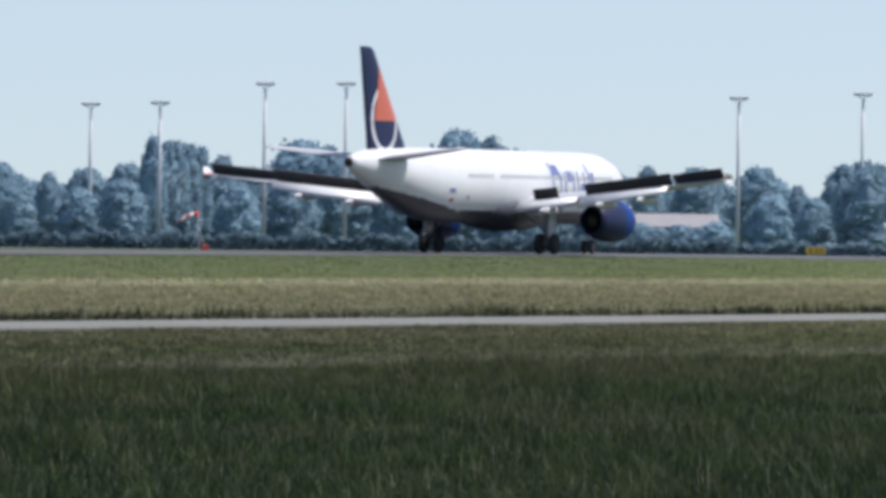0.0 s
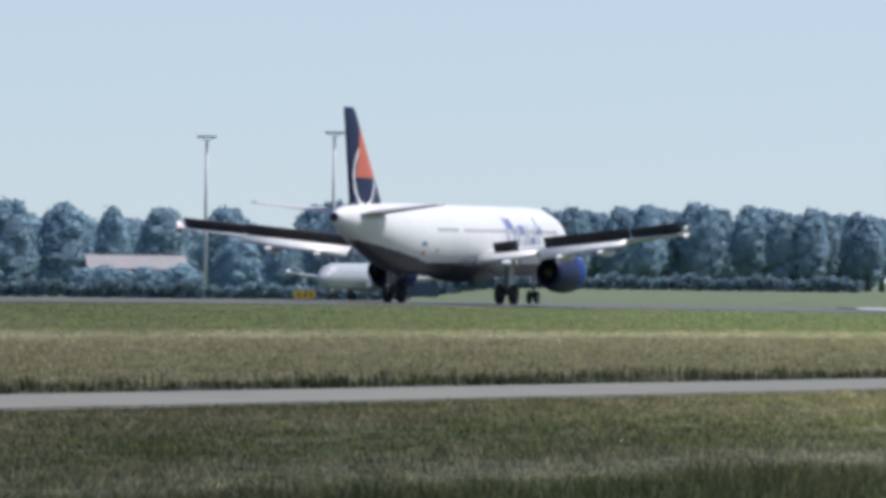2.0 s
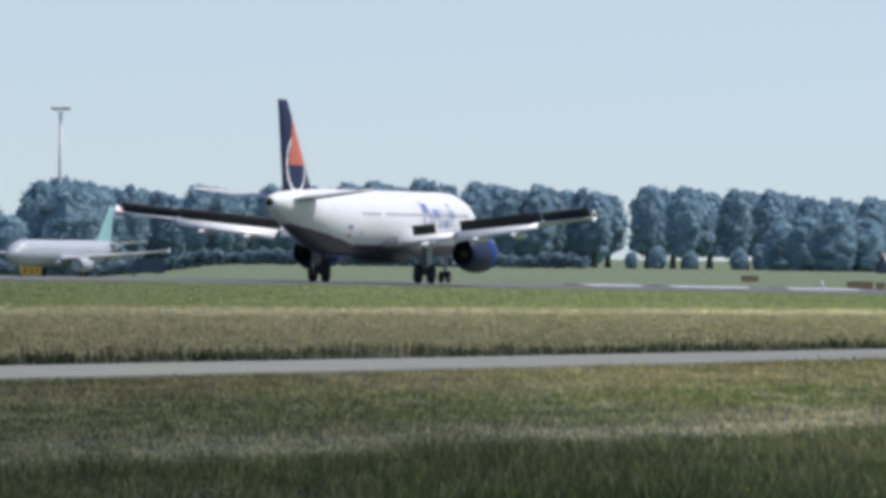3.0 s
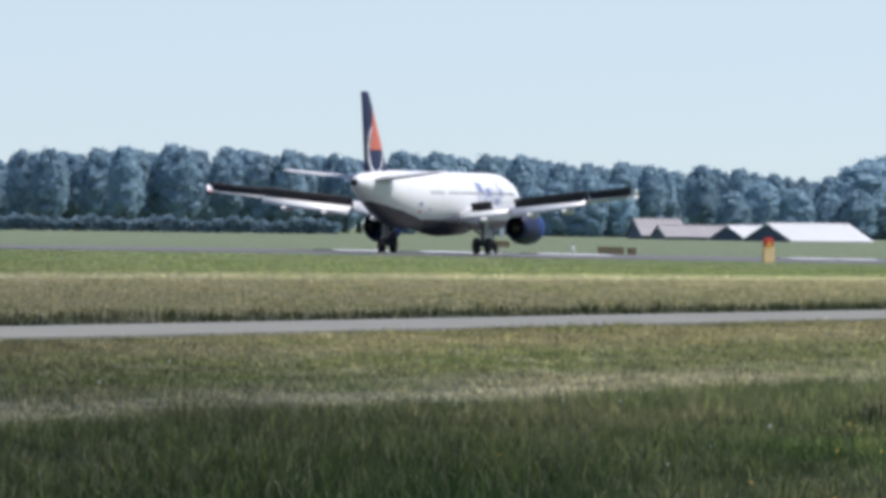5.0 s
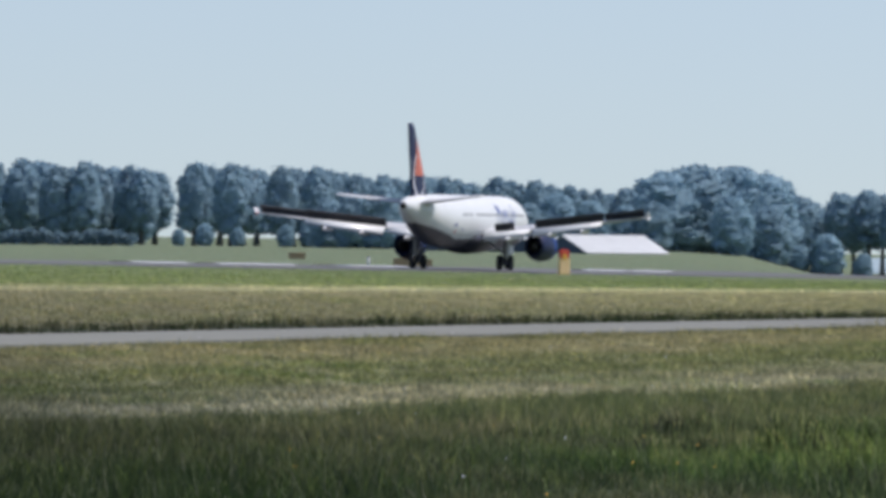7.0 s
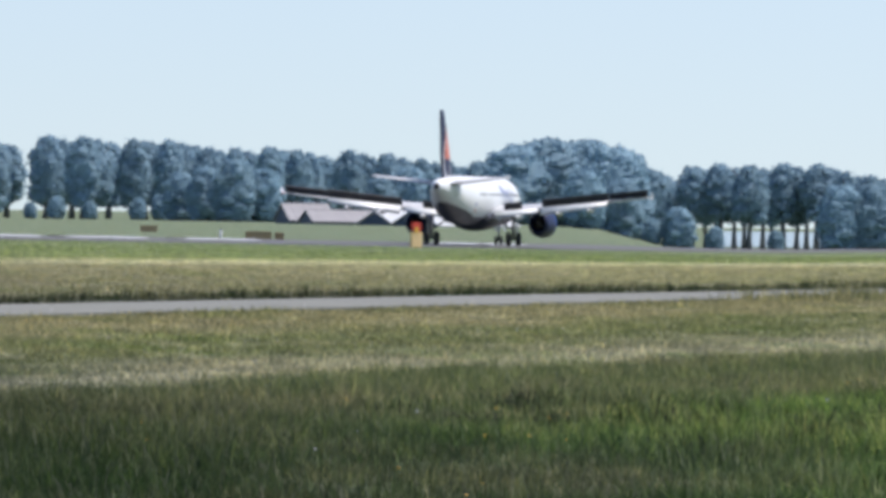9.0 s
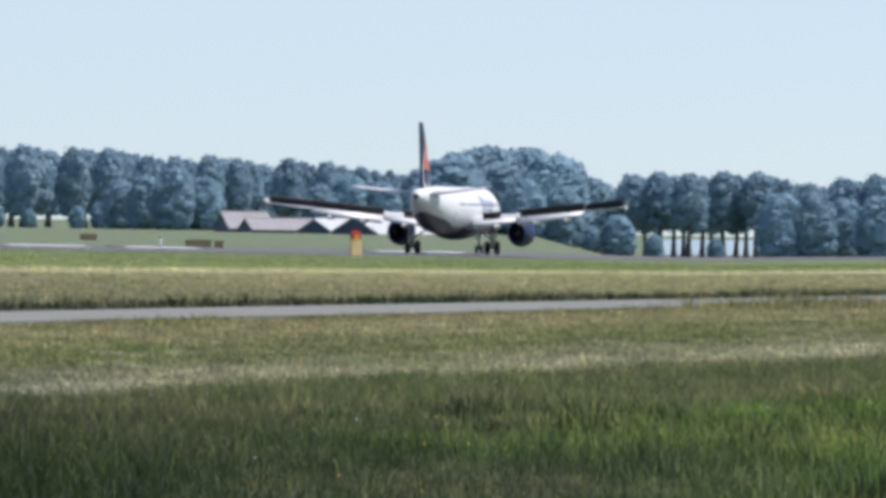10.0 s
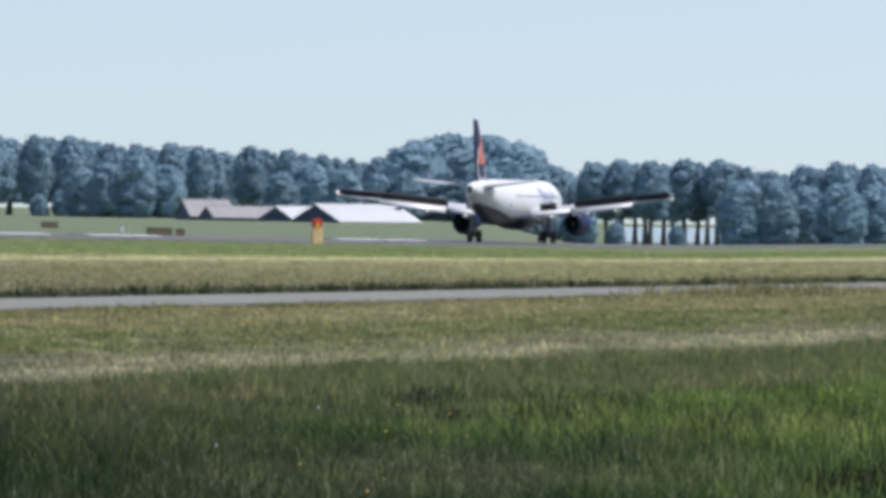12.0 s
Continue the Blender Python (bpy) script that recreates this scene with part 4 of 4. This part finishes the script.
def windsock(u, d):
    """A striped sock half filled by the wind, on a lattice tripod with an orange box at its foot."""
    x, y, z = spot(u, d)
    t = thing("windsock", "red and white striped windsock on a steel tripod", "windsock", pose(x, y, z, 0, 0, 12))
    part("pole", mesh("pole", *rod((0, 0, -0.2), (0, 0, 6.2), 0.07), GALV, True), t)
    for a in (0.4, 2.5, 4.6):
        part("stay", mesh("stay", *rod((1.5 * math.cos(a), 1.5 * math.sin(a), -0.2), (0, 0, 4.2), 0.04), GALV), t)
    # bands of the sock, drooping and narrowing away from the hoop
    cx, cz = [0.1, 0.95, 1.7, 2.4, 3.0, 3.5], [6.0, 5.95, 5.75, 5.45, 5.05, 4.6]
    for i in range(5):
        r0, r1 = 0.52 - 0.06 * i, 0.52 - 0.06 * (i + 1)
        ring = lambda k, r: [(-cx[k] + 0.3 * r * math.cos(a), r * math.sin(a), cz[k] + r * math.cos(a)) for a in [j * math.pi / 8 for j in range(16)]]
        part("band", mesh("band", *loft([ring(i, r0), ring(i + 1, r1)]), RING if i % 2 else REDPAINT, True), t)
    part("foot_box", mesh("foot_box", *box(0.5, -0.5, 0.0, 1.7, 0.5, 0.95, 0.05), REDPAINT), t, "orange box at the foot")


service_van(943, 1330, 176)
windsock(-424, 1500)


def fire_engine(u, d, turn):
    x, y, z = spot(u, d)
    t = thing("fire_engine", "red airport fire engine with pale cab parked in a row", "fire engine", pose(x, y, z, 0, 0, turn), "fire engines in a row")
    part("body", mesh("body", *box(-5.2, -1.45, 0.75, 2.4, 1.45, 3.3, 0.12), REDPAINT), t)
    cab = part("cab", mesh("cab", *box(2.45, -1.45, 0.7, 5.2, 1.45, 3.35, 0.25), REDPAINT), t)
    part("windscreen", mesh("windscreen", *box(5.16, -1.25, 1.8, 5.26, 1.25, 3.0, 0.04), GLASS), cab)
    part("stripe", mesh("stripe", *box(-5.0, -1.49, 1.5, 2.2, 1.49, 1.85), RING), t, "white side stripe")
    part("roof_gear", mesh("roof_gear", *join(box(-4.0, -0.9, 3.32, 1.0, 0.9, 3.6, 0.05), rod((1.0, 0, 3.5), (3.5, 0, 3.9), 0.12)), GALV), t)
    tyre, rim = wheel_meshes(0.65, 0.5)
    for xx in (-3.6, -2.1, 3.2):
        for s in (-1, 1):
            part("tyre", tyre, t, at=pose(xx, s * 1.2, 0.65))
            part("rim", rim, t, at=pose(xx, s * 1.22, 0.65))


for n, u in enumerate((-1118, -1080, -1046, -1016)):
    fire_engine(u, 1180 + 4 * n, -62)
liner = airliner("taxiing_airliner", "white airliner taxiing far off on the apron, greyed by haze in its colour", heading(80, 1450, -150) @ Matrix.Diagonal((0.84, 1, 1, 1)), (LINER, LINER, TEAL, LINER), False)


# ---- grass ----
def blades(name, label, material, count, dist, across, tall, wide, per, seed, lean=0.35, spread=0.12, xs=None):
    """Tufts of narrow bent blades over a stretch of the meadow: stretch along y and strips across."""
    g = np.random.default_rng(seed)
    y = g.uniform(dist[0], dist[1], count * 4)
    left, right = -(y + 60) * 0.052 - 1, np.maximum(y, 5) * 0.222 + 2
    y = y[g.random(count * 4) < (right - left) / (right - left).max()]
    left, right = -(y + 60) * 0.052 - 1, np.maximum(y, 5) * 0.222 + 2
    x = left + (right - left) * g.random(len(y))
    p = x * AX + y * AY
    keep = (p > across[0]) & (p < across[1]) & ((p < 52.7) | (p > 58.8))
    if xs:
        keep &= (x > xs[0]) & (x < xs[1])
    x, y = x[keep][:count], y[keep][:count]
    n = len(x)
    patch = 0.5 + 0.25 * np.sin(x * 0.9 + 1.3 * np.sin(y * 0.21)) + 0.25 * np.sin(y * 0.37 + 2.0 * np.sin(x * 0.33))
    tuft = np.sin(x * 4.1 + np.sin(y * 0.5) * 2) * np.sin(x * 2.3 + y * 0.31)
    size = tall * (0.45 + 0.6 * patch + 0.28 * tuft) * (0.7 + 0.6 * g.random(n) ** 2)
    z = np.array([height(i, j) for i, j in zip(x, y)])
    x, y, z, size = (np.repeat(q, per) for q in (x, y, z, size))
    m = len(x)
    x = x + g.normal(0, spread, m)
    y = y + g.normal(0, spread, m)
    h = size * g.uniform(0.5, 1.1, m)
    t = g.uniform(0, 2 * math.pi, m)
    lx, ly = np.cos(t) * h * lean * g.random(m), np.sin(t) * h * lean * g.random(m)
    f = g.uniform(-0.9, 0.9, m)
    w = wide * g.uniform(0.6, 1.3, m)
    wx, wy = np.cos(f) * w, np.sin(f) * w
    v = np.empty((m, 5, 3))
    v[:, 0] = np.stack([x - wx, y - wy, z - 0.03], 1)
    v[:, 1] = np.stack([x + wx, y + wy, z - 0.03], 1)
    v[:, 2] = np.stack([x + wx * 0.7 + lx * 0.4, y + wy * 0.7 + ly * 0.4, z + h * 0.6], 1)
    v[:, 3] = np.stack([x - wx * 0.7 + lx * 0.4, y - wy * 0.7 + ly * 0.4, z + h * 0.6], 1)
    v[:, 4] = np.stack([x + lx, y + ly, z + h], 1)
    me = bpy.data.meshes.new(name)
    me.vertices.add(m * 5)
    me.vertices.foreach_set("co", v.ravel())
    base = np.arange(m)[:, None] * 5
    loops = (base + np.array([0, 1, 2, 3, 3, 2, 4])).ravel()
    me.loops.add(m * 7)
    me.loops.foreach_set("vertex_index", loops)
    me.polygons.add(m * 2)
    starts = (np.arange(m)[:, None] * 7 + np.array([0, 4])).ravel()
    me.polygons.foreach_set("loop_start", starts)
    me.update(calc_edges=True)
    me.materials.append(material)
    tagged(new(name, me), label, "grass", kind="stuff")


blades("tall_grass", "tall dark green meadow grass with pale seed heads", BLADE_NEAR, 17000, (8, 150), (-20, 31), 0.26, 0.005, 15, 21, 1.2, 0.18)
blades("meadow_grass", "shorter mown meadow grass with dry tufts", BLADE_NEAR, 18000, (60, 225), (30, 52.7), 0.10, 0.007, 11, 22, 1.4, 0.22)
blades("verge_grass", "green verge along the service road, shade put into its dark colour", BLADE_FAR, 7000, (90, 300), (58.8, 64.5), 0.26, 0.010, 9, 23)
blades("dry_grass", "straw-coloured dry grass beyond the service road", BLADE_FAR, 22000, (110, 430), (66, 125), 0.11, 0.009, 8, 24, 1.6, 0.3)
blades("field_grass", "green airfield grass beside the runway", BLADE_FAR, 14000, (220, 820), (110, 225), 0.11, 0.018, 7, 25, 1.5, 0.35)

blades("sedge", "dark tussock of tall grass, shade put into its blade colour", BLADE_DARK, 900, (57, 64), (-20, 31), 0.34, 0.007, 18, 31, 0.7, 0.2, (13.3, 16.5))
blades("sedge", "small dark tussocks in the lush grass", BLADE_DARK, 90, (72, 92), (-20, 31), 0.34, 0.006, 34, 32, 0.7, 0.22, (13.2, 19.5))
blades("roadside_grass", "tall tufts that hide a stretch of the road's edge", BLADE_NEAR, 1500, (207, 225), (49.5, 52.9), 0.42, 0.009, 10, 26, 0.5, 0.2)

blades("roadside_grass", "low tufts along the road's near edge", BLADE_NEAR, 2600, (160, 262), (50.5, 52.9), 0.17, 0.009, 9, 27, 0.5, 0.2)

def flowers(name, label, material, count, seed, xs, ys, across):
    """Small flower heads on the tips of the tall grass."""
    g = np.random.default_rng(seed)
    x, y = g.uniform(*xs, count), g.uniform(*ys, count)
    p = x * AX + y * AY
    ok = (p > across[0]) & (p < across[1])
    verts, faces = [], []
    for a, b in zip(x[ok], y[ok]):
        z, r = height(a, b) + g.uniform(0.12, 0.26), g.uniform(0.005, 0.009)
        o = len(verts)
        verts += [(a - r, b, z - r), (a + r, b, z - r * 0.8), (a + r * 0.9, b + r, z + r), (a - r, b + r, z + r * 0.9), (a, b - r, z + r * 0.3)]
        faces += [(o, o + 1, o + 4), (o + 1, o + 2, o + 4), (o + 2, o + 3, o + 4), (o + 3, o, o + 4)]
    tagged(new(name, mesh(name, verts, faces, material)), label, "flowers", kind="stuff")


flowers("buttercups", "scattered small yellow meadow flowers", YELLOW, 60, 41, (8, 24), (50, 100), (0, 26))
flowers("daisies", "scattered small white meadow flowers", RING, 90, 42, (8, 40), (30, 180), (0, 50))

# ---- movement ----
# seconds, x, y of the main gear, bearing of the nose
ROLL = [
    (0.0, 3.63, 511.22, 22.00),
    (0.5, 11.94, 532.31, 22.03),
    (1.0, 20.10, 553.02, 22.07),
    (1.5, 27.85, 572.68, 22.10),
    (2.0, 36.07, 593.54, 22.25),
    (2.5, 43.99, 613.64, 22.40),
    (3.0, 51.93, 633.78, 22.38),
    (3.2, 55.16, 641.99, 22.37),
    (4.8, 79.83, 704.58, 22.30),
    (5.0, 82.44, 711.20, 22.30),
    (5.5, 89.63, 729.44, 22.30),
    (6.0, 96.95, 748.01, 21.90),
    (6.5, 104.15, 766.28, 21.50),
    (7.0, 110.52, 782.44, 20.60),
    (7.5, 117.02, 798.94, 19.10),
    (7.7, 119.44, 805.07, 18.80),
    (9.3, 135.40, 845.58, 17.30),
    (9.5, 136.50, 849.10, 17.30),
    (10.0, 140.67, 861.59, 18.00),
    (10.5, 145.47, 876.00, 18.80),
    (11.0, 150.16, 890.43, 19.40),
    (11.5, 154.96, 904.83, 20.00),
    (12.0, 159.88, 918.18, 20.50),
]


def motions():
    walk(jet, [(t, heading(x, y, turn)) for t, x, y, turn in ROLL])
    taxi = []
    for t in (0.0, 3.0, 6.0, 9.0, 12.0):
        u, d = 986 - 64 * t, 1500 - 10 * t
        x, y, z = spot(u, d)
        taxi.append((t, heading(x, y, -150)))
    walk(liner, taxi)


motions()
